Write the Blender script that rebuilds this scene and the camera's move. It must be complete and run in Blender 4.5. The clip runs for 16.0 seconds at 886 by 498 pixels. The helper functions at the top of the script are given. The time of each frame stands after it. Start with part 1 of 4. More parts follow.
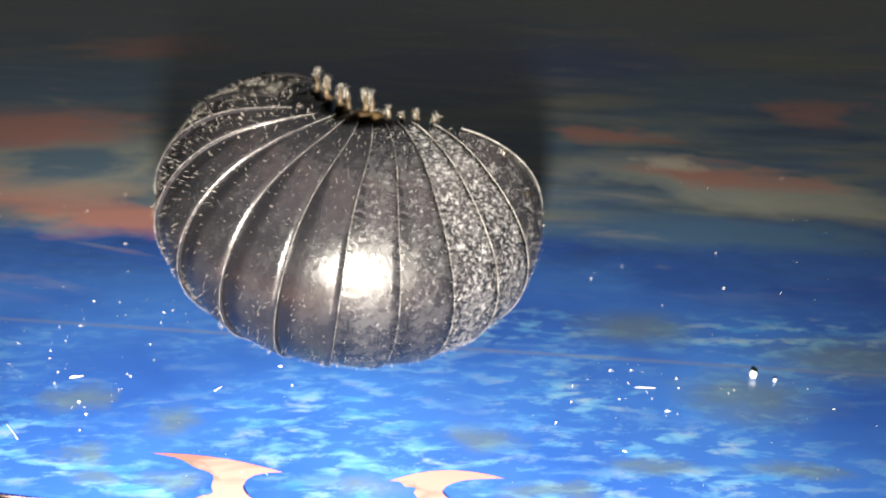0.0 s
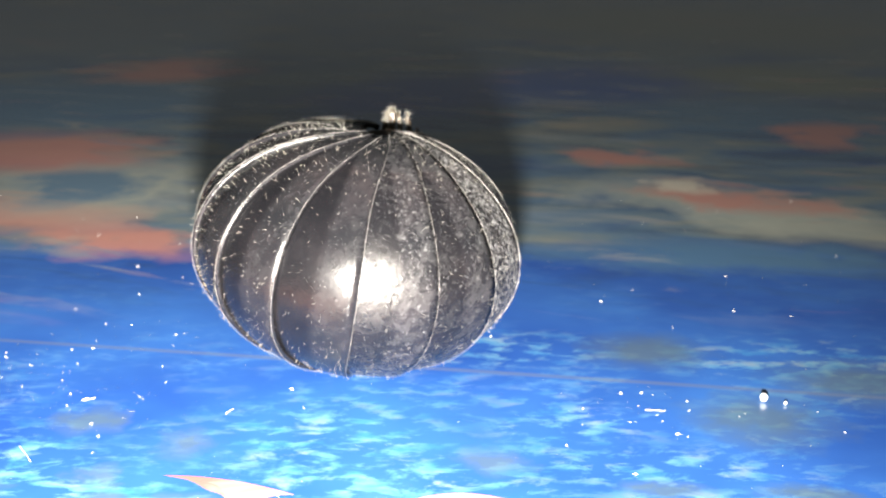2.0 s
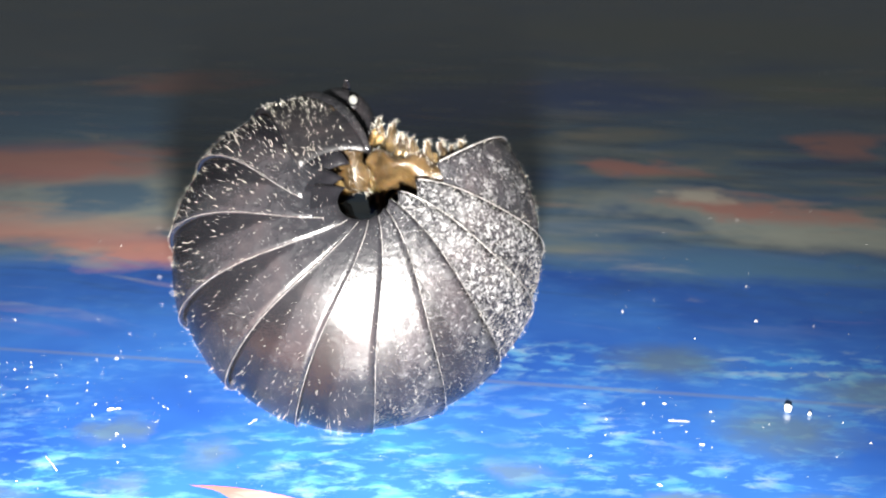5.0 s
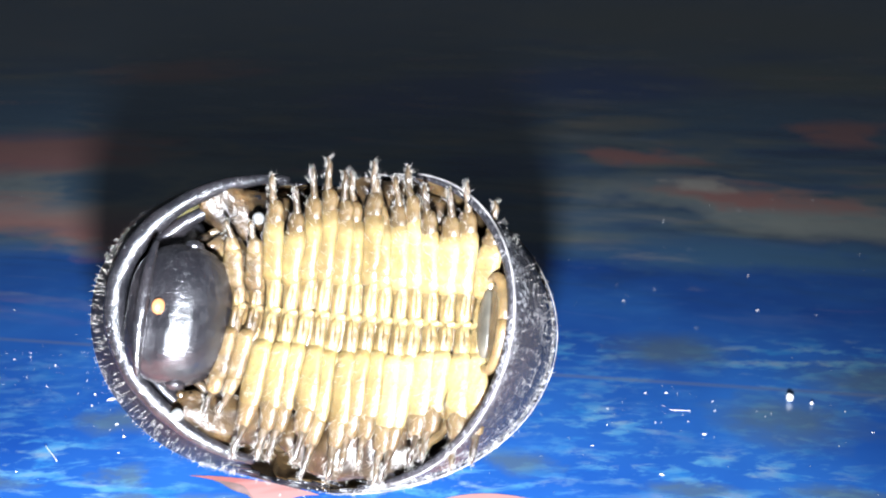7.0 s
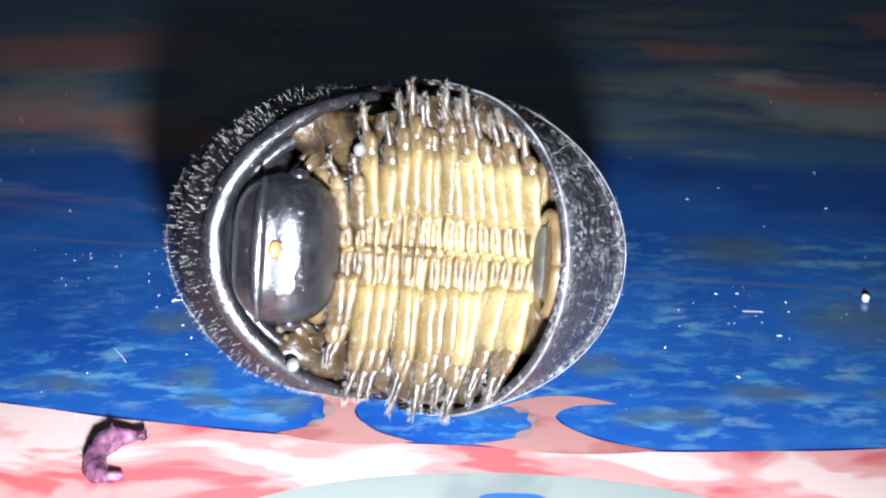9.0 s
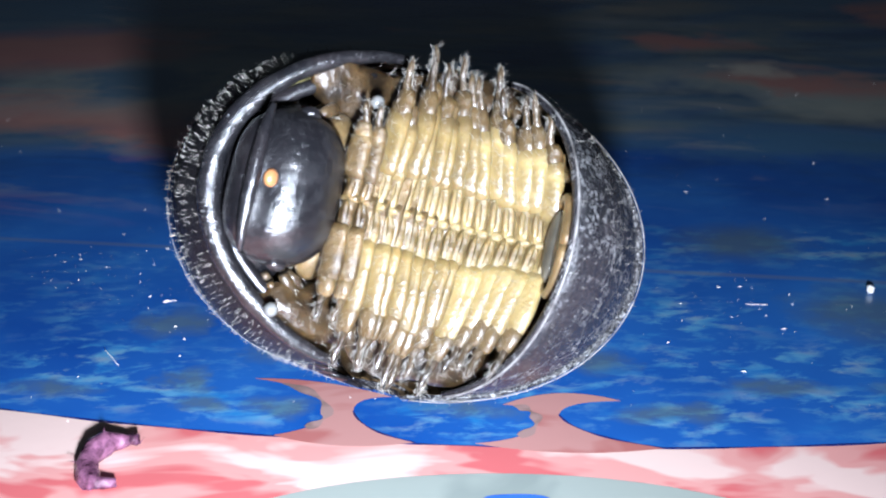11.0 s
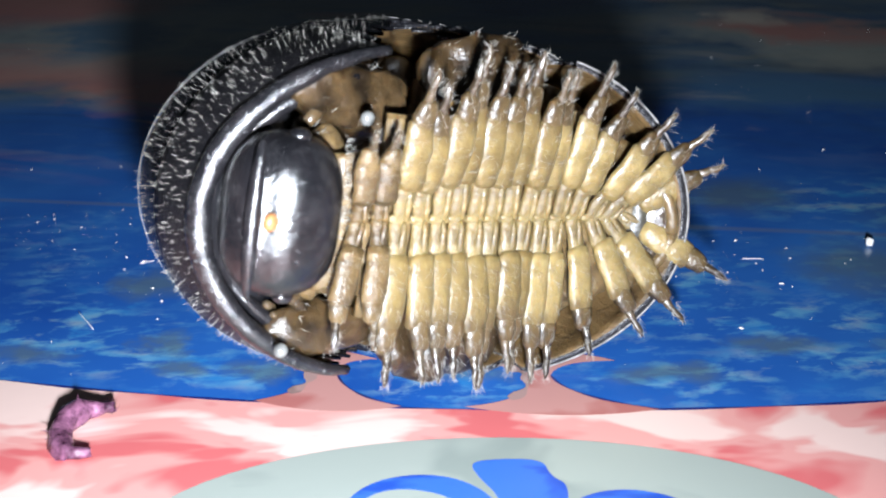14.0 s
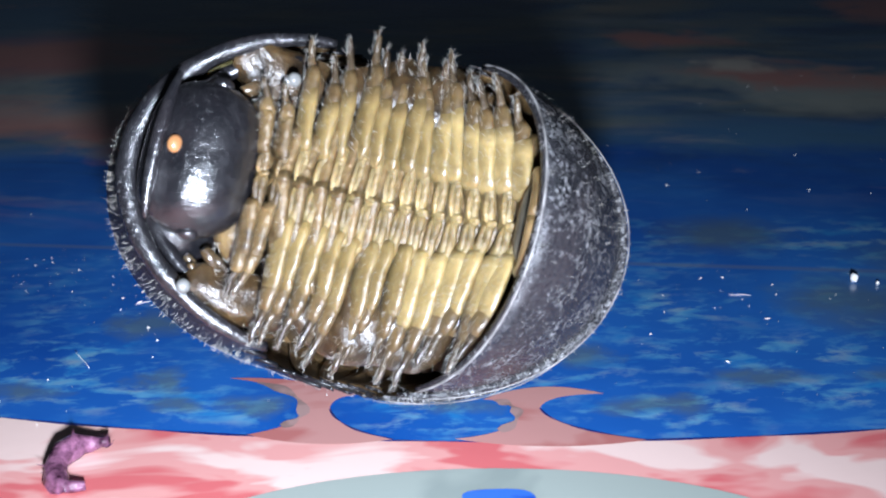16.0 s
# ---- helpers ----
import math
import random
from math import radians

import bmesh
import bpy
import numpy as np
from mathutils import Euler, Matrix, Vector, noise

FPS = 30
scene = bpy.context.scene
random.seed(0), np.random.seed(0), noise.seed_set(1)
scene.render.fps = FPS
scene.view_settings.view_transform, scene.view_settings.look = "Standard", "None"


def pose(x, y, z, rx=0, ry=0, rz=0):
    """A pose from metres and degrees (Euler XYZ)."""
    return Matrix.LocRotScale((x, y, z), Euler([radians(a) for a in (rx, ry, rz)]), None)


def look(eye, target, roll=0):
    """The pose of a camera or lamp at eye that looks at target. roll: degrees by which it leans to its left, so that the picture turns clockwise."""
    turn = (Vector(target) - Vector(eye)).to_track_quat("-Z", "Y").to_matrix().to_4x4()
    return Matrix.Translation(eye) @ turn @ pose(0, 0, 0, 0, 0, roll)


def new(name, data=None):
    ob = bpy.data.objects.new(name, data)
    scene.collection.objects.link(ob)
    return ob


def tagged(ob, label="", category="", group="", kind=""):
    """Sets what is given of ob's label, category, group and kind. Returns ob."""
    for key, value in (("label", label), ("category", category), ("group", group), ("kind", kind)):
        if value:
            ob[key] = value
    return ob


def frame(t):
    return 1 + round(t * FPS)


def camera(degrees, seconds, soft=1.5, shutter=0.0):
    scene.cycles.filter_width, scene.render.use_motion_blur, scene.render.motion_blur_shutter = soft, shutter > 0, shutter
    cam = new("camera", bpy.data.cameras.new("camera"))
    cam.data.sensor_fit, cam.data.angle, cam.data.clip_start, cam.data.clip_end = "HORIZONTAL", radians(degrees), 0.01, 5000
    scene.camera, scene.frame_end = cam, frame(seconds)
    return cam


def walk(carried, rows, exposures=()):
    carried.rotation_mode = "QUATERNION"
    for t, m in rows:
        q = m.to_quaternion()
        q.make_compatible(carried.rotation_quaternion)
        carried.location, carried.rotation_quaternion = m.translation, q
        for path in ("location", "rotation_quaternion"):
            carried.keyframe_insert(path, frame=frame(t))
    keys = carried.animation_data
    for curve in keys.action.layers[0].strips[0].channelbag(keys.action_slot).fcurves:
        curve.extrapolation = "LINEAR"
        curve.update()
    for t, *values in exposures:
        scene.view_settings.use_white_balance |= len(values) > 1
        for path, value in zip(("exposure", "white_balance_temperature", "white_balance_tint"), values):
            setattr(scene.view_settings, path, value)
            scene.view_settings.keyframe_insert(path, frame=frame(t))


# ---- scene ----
MM = 0.001

# ---- camera ----
cam = camera(44.0, 16.0, soft=2.0)
cam.data.dof.use_dof = True
cam.data.dof.focus_distance = 0.054
cam.data.dof.aperture_fstop = 130
# seconds, place in metres, turn in degrees
CAMERA_ROWS = (
    (0.0, 0.00482, -0.06639, 0.02880, 71.76, -0.37, -1.09),
    (0.5, 0.00488, -0.06662, 0.02884, 72.52, -0.39, -1.15),
    (1.0, 0.00491, -0.06640, 0.02877, 72.76, -0.37, -1.04),
    (1.5, 0.00469, -0.06665, 0.02888, 72.73, -0.26, -0.75),
    (2.0, 0.00471, -0.06669, 0.02895, 72.91, -0.22, -0.65),
    (2.5, 0.00427, -0.06688, 0.02908, 72.93, -0.00, -0.15),
    (3.0, 0.00416, -0.06694, 0.02912, 73.02, -0.04, -0.12),
    (3.5, 0.00420, -0.06669, 0.02900, 72.50, -0.00, -0.00),
    (4.0, 0.00418, -0.06680, 0.02905, 72.92, 0.02, 0.06),
    (6.5, 0.00426, -0.06686, 0.02890, 73.61, 0.07, 0.08),
    (7.0, 0.00411, -0.06657, 0.02893, 72.89, 0.11, 0.02),
    (7.5, 0.00414, -0.06666, 0.02901, 73.09, 0.10, 0.01),
    (8.0, 0.00351, -0.06545, 0.02809, 69.53, 0.25, 0.39),
    (8.5, 0.00219, -0.06510, 0.02857, 67.67, 0.70, 1.48),
    (11.0, 0.00153, -0.06395, 0.02802, 67.37, 1.33, 0.75),
    (11.5, 0.00152, -0.06346, 0.02776, 67.60, 1.39, 0.90),
    (12.0, 0.00140, -0.06349, 0.02784, 67.36, 1.52, 1.05),
    (12.5, 0.00087, -0.06326, 0.02782, 67.31, 1.47, 0.88),
    (13.0, 0.00082, -0.06338, 0.02809, 67.15, 1.48, 0.89),
    (13.5, 0.00111, -0.06233, 0.02778, 65.99, 1.52, 0.15),
    (14.0, 0.00157, -0.06194, 0.02723, 65.00, 1.64, -0.08),
    (14.1, 0.00265, -0.06199, 0.02655, 64.00, 2.10, -0.44),
    (14.2, 0.00251, -0.06272, 0.02681, 66.44, 2.06, -0.31),
    (14.3, 0.00241, -0.06322, 0.02699, 68.14, 2.04, -0.22),
    (14.5, 0.00238, -0.06336, 0.02704, 68.60, 2.03, -0.20),
    (15.0, 0.00234, -0.06324, 0.02694, 68.03, 1.98, -0.16),
    (15.5, 0.00235, -0.06351, 0.02703, 68.08, 1.99, -0.30),
    (16.0, 0.00199, -0.06324, 0.02686, 67.79, 1.98, -0.29),
)
EXPOSURES = (
    (0.0, 0.18, 8100, 12), (1.0, 0.68, 7850, 12), (4.2, 0.78, 7750, 12), (6.3, -0.1, 6150, 13), (7.0, -0.42, 6050, 14), (7.6, -0.47, 6000, 14), (8.2, -0.77, 5950, 14),
    (11.0, -1.37, 5700, 13), (12.5, -1.35, 5700, 13), (13.4, -1.27, 5900, 12), (14.0, -1.42, 6050, 12), (14.4, -1.66, 6100, 12), (15.0, -1.66, 6000, 12), (15.5, -1.64, 5850, 13), (16.0, -1.60, 5650, 13))
walk(cam, [(r[0], pose(*r[1:])) for r in CAMERA_ROWS], EXPOSURES)

# ---- light: a dim room and the small torch held under the lens ----
world = bpy.data.worlds.new("dim_room")
world.use_nodes = True
world.node_tree.nodes["Background"].inputs[0].default_value = (0.74, 0.88, 1.0, 1)
world.node_tree.nodes["Background"].inputs[1].default_value = 0.052
scene.world = world

torch = new("torch", bpy.data.lights.new("torch", "AREA"))
torch.data.shape, torch.data.size = "DISK", 0.0038
torch.data.energy = 0.205
torch.data.spread = radians(130)
torch.data.color = (0.93, 0.97, 1.0)
torch.matrix_world = look((0.004, -0.0675, 0.0190), (-0.018, 0.0, 0.010))


# ---- materials ----
def material(name):
    m = bpy.data.materials.new(name)
    m.use_nodes = True
    return m, m.node_tree, m.node_tree.nodes["Principled BSDF"]


def node(tree, kind, inputs=(), **settings):
    n = tree.nodes.new(kind)
    for key, value in settings.items():
        set_option(n, key, value)
    for key, value in dict(inputs).items():
        if isinstance(value, bpy.types.NodeSocket):
            tree.links.new(value, n.inputs[key])
        else:
            n.inputs[key].default_value = value
    return n


def set_option(n, key, value):
    if key == "operation":
        n.operation = value
    elif key == "data_type":
        n.data_type = value
    elif key == "blend_type":
        n.blend_type = value
    elif key == "vector_type":
        n.vector_type = value


def coords(tree, scale=(1, 1, 1), turn=0.0):
    tc = node(tree, "ShaderNodeTexCoord")
    mp = node(tree, "ShaderNodeMapping", {0: tc.outputs["Object"], 3: scale, 2: (0, 0, turn)})
    return mp.outputs[0]


def noise_of(tree, vec, scale, detail=3.0, rough=0.55, distort=0.0):
    return node(tree, "ShaderNodeTexNoise", {"Vector": vec, "Scale": scale, "Detail": detail, "Roughness": rough, "Distortion": distort}).outputs[0]


def ramp(tree, value, stops):
    n = node(tree, "ShaderNodeValToRGB", {0: value})
    el = n.color_ramp.elements
    while len(el) < len(stops):
        el.new(0.5)
    for e, (at, c) in zip(el, stops):
        e.position = at
        e.color = (*c, 1) if len(c) == 3 else c
    return n.outputs[0]


def grey(tree, value, lo, hi):
    return ramp(tree, value, ((lo, (0, 0, 0)), (hi, (1, 1, 1))))


def mix(tree, fac, a, b, blend="MIX"):
    n = node(tree, "ShaderNodeMix", data_type="RGBA", blend_type=blend)
    for sock, val in ((n.inputs[0], fac), (n.inputs[6], a), (n.inputs[7], b)):
        if isinstance(val, bpy.types.NodeSocket):
            tree.links.new(val, sock)
        elif isinstance(val, (int, float)):
            sock.default_value = val
        else:
            sock.default_value = (*val, 1)
    return n.outputs[2]


def math_of(tree, op, a, b=0.0):
    return node(tree, "ShaderNodeMath", {0: a, 1: b}, operation=op).outputs[0]


def bump(tree, bsdf, height, strength, distance):
    n = node(tree, "ShaderNodeBump", {"Height": height, "Strength": strength, "Distance": distance})
    tree.links.new(n.outputs[0], bsdf.inputs["Normal"])


def shell_material(name, most, least, relief, dark=1.0, cover=0.60, soft=0.16, rough=0.2, shine=0.38, veil=0.10, split=0.0, patches=(0.42, 0.60)):
    m, t, b = material(name)
    v = coords(t, (1000, 1000, 1000))
    base = ramp(t, noise_of(t, v, 0.35, 4), ((0.35, (0.0075 * dark, 0.0078 * dark, 0.0095 * dark)), (0.55, (0.013 * dark, 0.0122 * dark, 0.0142 * dark)), (0.72, (0.022 * dark, 0.0185 * dark, 0.020 * dark))))
    dust = grey(t, noise_of(t, v, 4.2, 5, 0.8, 0.4), cover, cover + soft)
    patch = grey(t, noise_of(t, v, 0.5, 5, 0.7, 0.8), *patches)
    dust = math_of(t, "MULTIPLY", dust, math_of(t, "ADD", math_of(t, "MULTIPLY", patch, most), least))
    film = math_of(t, "MULTIPLY", grey(t, noise_of(t, v, 0.9, 5, 0.7, 1.0), 0.48, 0.75), veil * most)
    dust = math_of(t, "ADD", dust, film)
    if split:
        # the front half of a plate slides under its neighbour and stays clean and dark
        xyz = node(t, "ShaderNodeSeparateXYZ", {0: v}).outputs
        along = math_of(t, "ADD", math_of(t, "ARCTAN2", xyz[0], math_of(t, "ADD", xyz[1], 3.65)), math_of(t, "MULTIPLY", math_of(t, "SUBTRACT", noise_of(t, v, 0.6, 3), 0.5), 0.05))
        rear = node(t, "ShaderNodeMapRange", {0: along, 1: -0.03, 2: 0.02, 3: 1.0 - split, 4: 1.0}).outputs[0]
        dust = math_of(t, "MULTIPLY", dust, rear)
        base = mix(t, math_of(t, "SUBTRACT", 1.0, rear), base, (0.003, 0.003, 0.004))
    t.links.new(mix(t, dust, base, (0.60, 0.60, 0.61)), b.inputs["Base Color"])
    t.links.new(ramp(t, dust, ((0.0, (rough, rough, rough)), (0.5, (0.60, 0.60, 0.60)))), b.inputs["Roughness"])
    b.inputs["Specular IOR Level"].default_value = shine
    bump(t, b, math_of(t, "ADD", noise_of(t, v, 2.6, 5, 0.65), math_of(t, "MULTIPLY", dust, 0.8)), relief, 0.00012)
    return m


def plain_material(name, lo, hi, rough, scale=0.8, relief=0.2, fine=3.0, sub=0.0, coat=0.0, vary=0.0, band=()):
    m, t, b = material(name)
    v = coords(t, (1000, 1000, 1000))
    n = noise_of(t, v, scale, 4)
    if vary:
        n = math_of(t, "ADD", n, math_of(t, "MULTIPLY", math_of(t, "SUBTRACT", node(t, "ShaderNodeObjectInfo").outputs["Random"], 0.5), vary))
    colour = ramp(t, n, ((0.32, lo), (0.68, hi)))
    if band:
        # joints at both ends of a limb segment are browner
        z = math_of(t, "ABSOLUTE", node(t, "ShaderNodeSeparateXYZ", {0: v}).outputs[2])
        z = math_of(t, "ADD", z, math_of(t, "MULTIPLY", math_of(t, "SUBTRACT", noise_of(t, v, 1.1, 3), 0.5), 0.9))
        z0, z1, z2, z3 = band
        first = node(t, "ShaderNodeMapRange", {0: z, 1: z0, 2: z1, 3: 1.0, 4: 0.0}).outputs[0]
        last = node(t, "ShaderNodeMapRange", {0: z, 1: z2, 2: z3, 3: 0.0, 4: 1.0}).outputs[0]
        colour = mix(t, math_of(t, "MULTIPLY", math_of(t, "MAXIMUM", first, last), 0.75), colour, (0.060, 0.038, 0.016))
    t.links.new(colour, b.inputs["Base Color"])
    b.inputs["Roughness"].default_value = rough
    b.inputs["Coat Weight"].default_value = coat
    b.inputs["Coat Roughness"].default_value = 0.12
    if sub:
        b.inputs["Subsurface Weight"].default_value = sub
        b.inputs["Subsurface Radius"].default_value = (1.0, 0.6, 0.25)
        b.inputs["Subsurface Scale"].default_value = 0.0006
    bump(t, b, noise_of(t, v, fine, 4, 0.65), relief, 0.00018)
    return m


SHELL = shell_material("dark_shell", 0.16, 0.03, 0.3, 0.95, rough=0.26, split=0.75)
SHIELD = shell_material("black_shield", 0.08, 0.015, 0.5, 0.5, 0.60, 0.14, 0.36, 0.32)
MID_SHELL = shell_material("dull_dark_shell", 0.45, 0.05, 0.6, 1.1, 0.57, 0.12, 0.27, split=0.6)
DUSTY_SHELL = shell_material("dusty_dark_shell", 0.9, 0.24, 1.0, 1.2, 0.50, 0.13, veil=0.16, split=0.4)
TAIL_SHELL = shell_material("mottled_tail_shield", 0.6, 0.03, 1.0, 1.4, 0.50, 0.10, 0.25, 0.55, 0.05, patches=(0.49, 0.62))
HEAD = shell_material("black_head", 0.2, 0.02, 0.5, 0.6, 0.60, 0.14, 0.22, 0.8)
LIP = shell_material("glossy_rolled_rim", 0.22, 0.03, 0.7, 0.7, 0.58, 0.14, 0.24, 0.9)
RIM = plain_material("pale_rim", (0.05, 0.047, 0.045), (0.26, 0.25, 0.245), 0.35, 1.1)
GOLD = plain_material("golden_leg", (0.090, 0.062, 0.024), (0.255, 0.183, 0.075), 0.44, 0.9, 0.7, 2.4, 0.4, 0.10, 0.08)
STRAW = plain_material("straw_thigh", (0.078, 0.053, 0.019), (0.225, 0.162, 0.063), 0.36, 0.8, 0.6, 1.7, 0.4, 0.2, 0.08, (1.3, 1.8, 3.8, 5.2))
PALE_STRAW = plain_material("pale_thigh", (0.112, 0.079, 0.029), (0.31, 0.230, 0.096), 0.34, 0.8, 0.6, 1.7, 0.4, 0.25, 0.08, (1.3, 1.8, 4.1, 5.4))
OLIVE_TAN = plain_material("olive_shank", (0.022, 0.014, 0.006), (0.115, 0.076, 0.032), 0.34, 0.9, 0.5, 2.0, 0.35, 0.2, 0.10, (4.3, 4.7, 5.4, 6.2))
TAN = plain_material("brown_flesh", (0.040, 0.026, 0.011), (0.17, 0.113, 0.048), 0.32, 0.7, 0.7, 2.4, 0.3, 0.25, 0.12)
SKIN = plain_material("brown_belly", (0.04, 0.024, 0.009), (0.15, 0.092, 0.036), 0.42, 0.7, 0.8, 2.5, 0.2, 0.0)
BROWN = plain_material("brown_foot", (0.022, 0.015, 0.009), (0.080, 0.056, 0.031), 0.28, 0.9, 0.5, 2.0, 0.2, 0.3, 0.3)
LOBE = plain_material("brown_lobe", (0.018, 0.012, 0.007), (0.085, 0.056, 0.028), 0.22, 0.45, 0.5, 2.0, 0.2, 0.4, 0.2)
HAIR = plain_material("pale_bristle", (0.20, 0.19, 0.165), (0.46, 0.44, 0.40), 0.3, 2.0)
CHEEK = plain_material("mottled_cheek", (0.010, 0.0062, 0.003), (0.060, 0.036, 0.015), 0.34, 0.8, 0.6, 2.0, 0.3, 0.15)
FLAP = plain_material("olive_flap", (0.035, 0.030, 0.012), (0.13, 0.112, 0.050), 0.25, 0.9, 0.4, 2.0, 0.3, 0.3)
BEAD = plain_material("white_bead", (0.07, 0.072, 0.07), (0.17, 0.17, 0.16), 0.16, 1.5)
ORANGE = plain_material("orange_spot", (0.20, 0.085, 0.03), (0.30, 0.14, 0.055), 0.3)
GREYPLATE = plain_material("grey_plate", (0.030, 0.028, 0.022), (0.09, 0.082, 0.062), 0.3, 0.6, 0.3)
CRUMB = plain_material("white_crumb", (0.65, 0.65, 0.62), (0.9, 0.9, 0.88), 0.45, 1.0)
PURPLE = plain_material("dark_purple", (0.03, 0.008, 0.02), (0.24, 0.10, 0.17), 0.25, 1.6, 0.7)


# painted shapes on the sheet: place, half sizes in mm, turn in degrees
FAR_SHAPES = (
    ("SALMON", -36.6, 39.7, 12.9, 6.5, -18),
    ("SALMON", -22.8, 30.5, 7.4, 4.7, -21),
    ("CLOUD", -32.5, 51.7, 14.1, 12.7, -20),
    ("TEAL", -34.5, 50.8, 6.4, 7.9, -17),
    ("SALMON", -46.9, 69.8, 16.1, 11.9, -5),
    ("TEAL", -55.8, 107.2, 26.9, 23.9, 0),
    ("SALMON", -44.9, 144.1, 12.1, 15.5, 0),
    ("DUSK", -87.9, 204.9, 40.4, 43.5, 0),
    ("DEEP", 33.7, 129.4, 20.4, 25.2, -42),
    ("DEEP", 0.8, 114.0, 14.5, 21.9, -17),
    ("SALMON", 27.2, 67.1, 5.5, 4.5, -22),
    ("CLOUD", 36.5, 41.9, 16.3, 7.7, -37),
    ("SALMON", 37.2, 45.2, 8.7, 5.1, -24),
    ("PALE", 35.7, 51.2, 3.6, 3.1, -46),
    ("OLIVE", 80.5, 237.4, 58.5, 50.6, -45),
    ("TEAL", 55.9, 92.5, 18.7, 14.2, -27),
    ("SALMON", 58.4, 80.2, 6.3, 9.1, -32),
    ("OLIVE", 68.8, 133.3, 23.3, 16.1, -33),
    ("TEAL", 31.4, 24.9, 14.4, 4.2, -10),
)
NEAR_SMUDGES = ((19.7, 3.6, 3.3, 2.6), (24.6, -7.2, 3.4, 3.0), (7.9, -12.4, 1.4, 1.3), (-9.3, -10.1, 1.4, 1.5), (-15.5, -7.2, 1.6, 1.6), (-13.2, -14.0, 1.0, 1.2), (33, -2, 5, 3), (-7.6, -16.8, 1.2, 0.8), (1.5, -17.4, 1.6, 0.7), (11.5, -18.0, 1.8, 0.8), (17.0, -15.5, 2.0, 0.7), (-12.0, -16.4, 1.5, 0.6), (-20.0, -14.5, 2.0, 0.7), (24.0, -16.0, 2.2, 0.8))
FLECK_AREAS = ((-1.0, -9.5, 6.0, 5.0), (13.5, -7.5, 4.2, 2.6), (29.5, 1.5, 9.0, 3.4), (-18.5, -12.0, 4.5, 3.6), (2.5, -14.5, 9.0, 2.5), (17.0, -13.0, 8.0, 2.2), (10.0, 4.0, 7.0, 3.0), (-9.0, -17.2, 4.0, 1.3), (1.0, -18.5, 3.5, 1.8), (12.0, -18.5, 4.0, 1.8), (-14.0, -15.5, 6.0, 1.5), (20.0, -17.3, 6.0, 1.6))
PAINT = {"SALMON": (0.55, 0.24, 0.20), "CLOUD": (0.40, 0.43, 0.38), "TEAL": (0.075, 0.18, 0.30), "DUSK": (0.15, 0.20, 0.25), "DEEP": (0.02, 0.085, 0.34), "PALE": (0.66, 0.60, 0.50), "OLIVE": (0.21, 0.23, 0.17)}


def shape_mask(t, vec, x, y, rx, ry, turn, soft=0.3):
    m = node(t, "ShaderNodeMapping", {0: vec, 1: (x, y, 0), 2: (0, 0, radians(turn)), 3: (rx, ry, 1e6)}, vector_type="TEXTURE")
    d = node(t, "ShaderNodeVectorMath", {0: m.outputs[0]}, operation="LENGTH").outputs["Value"]
    return node(t, "ShaderNodeMapRange", {0: d, 1: 1.0 + soft, 2: 1.0 - soft, 3: 0.0, 4: 1.0}).outputs[0]


def warped(t, vec, scale, amount):
    n = node(t, "ShaderNodeTexNoise", {"Vector": vec, "Scale": scale, "Detail": 4.0, "Roughness": 0.6}).outputs["Color"]
    n = node(t, "ShaderNodeVectorMath", {0: n, 1: (0.5, 0.5, 0.5)}, operation="SUBTRACT").outputs[0]
    n = node(t, "ShaderNodeVectorMath", {0: n, 1: amount}, operation="MULTIPLY").outputs[0]
    return node(t, "ShaderNodeVectorMath", {0: vec, 1: n}, operation="ADD").outputs[0]


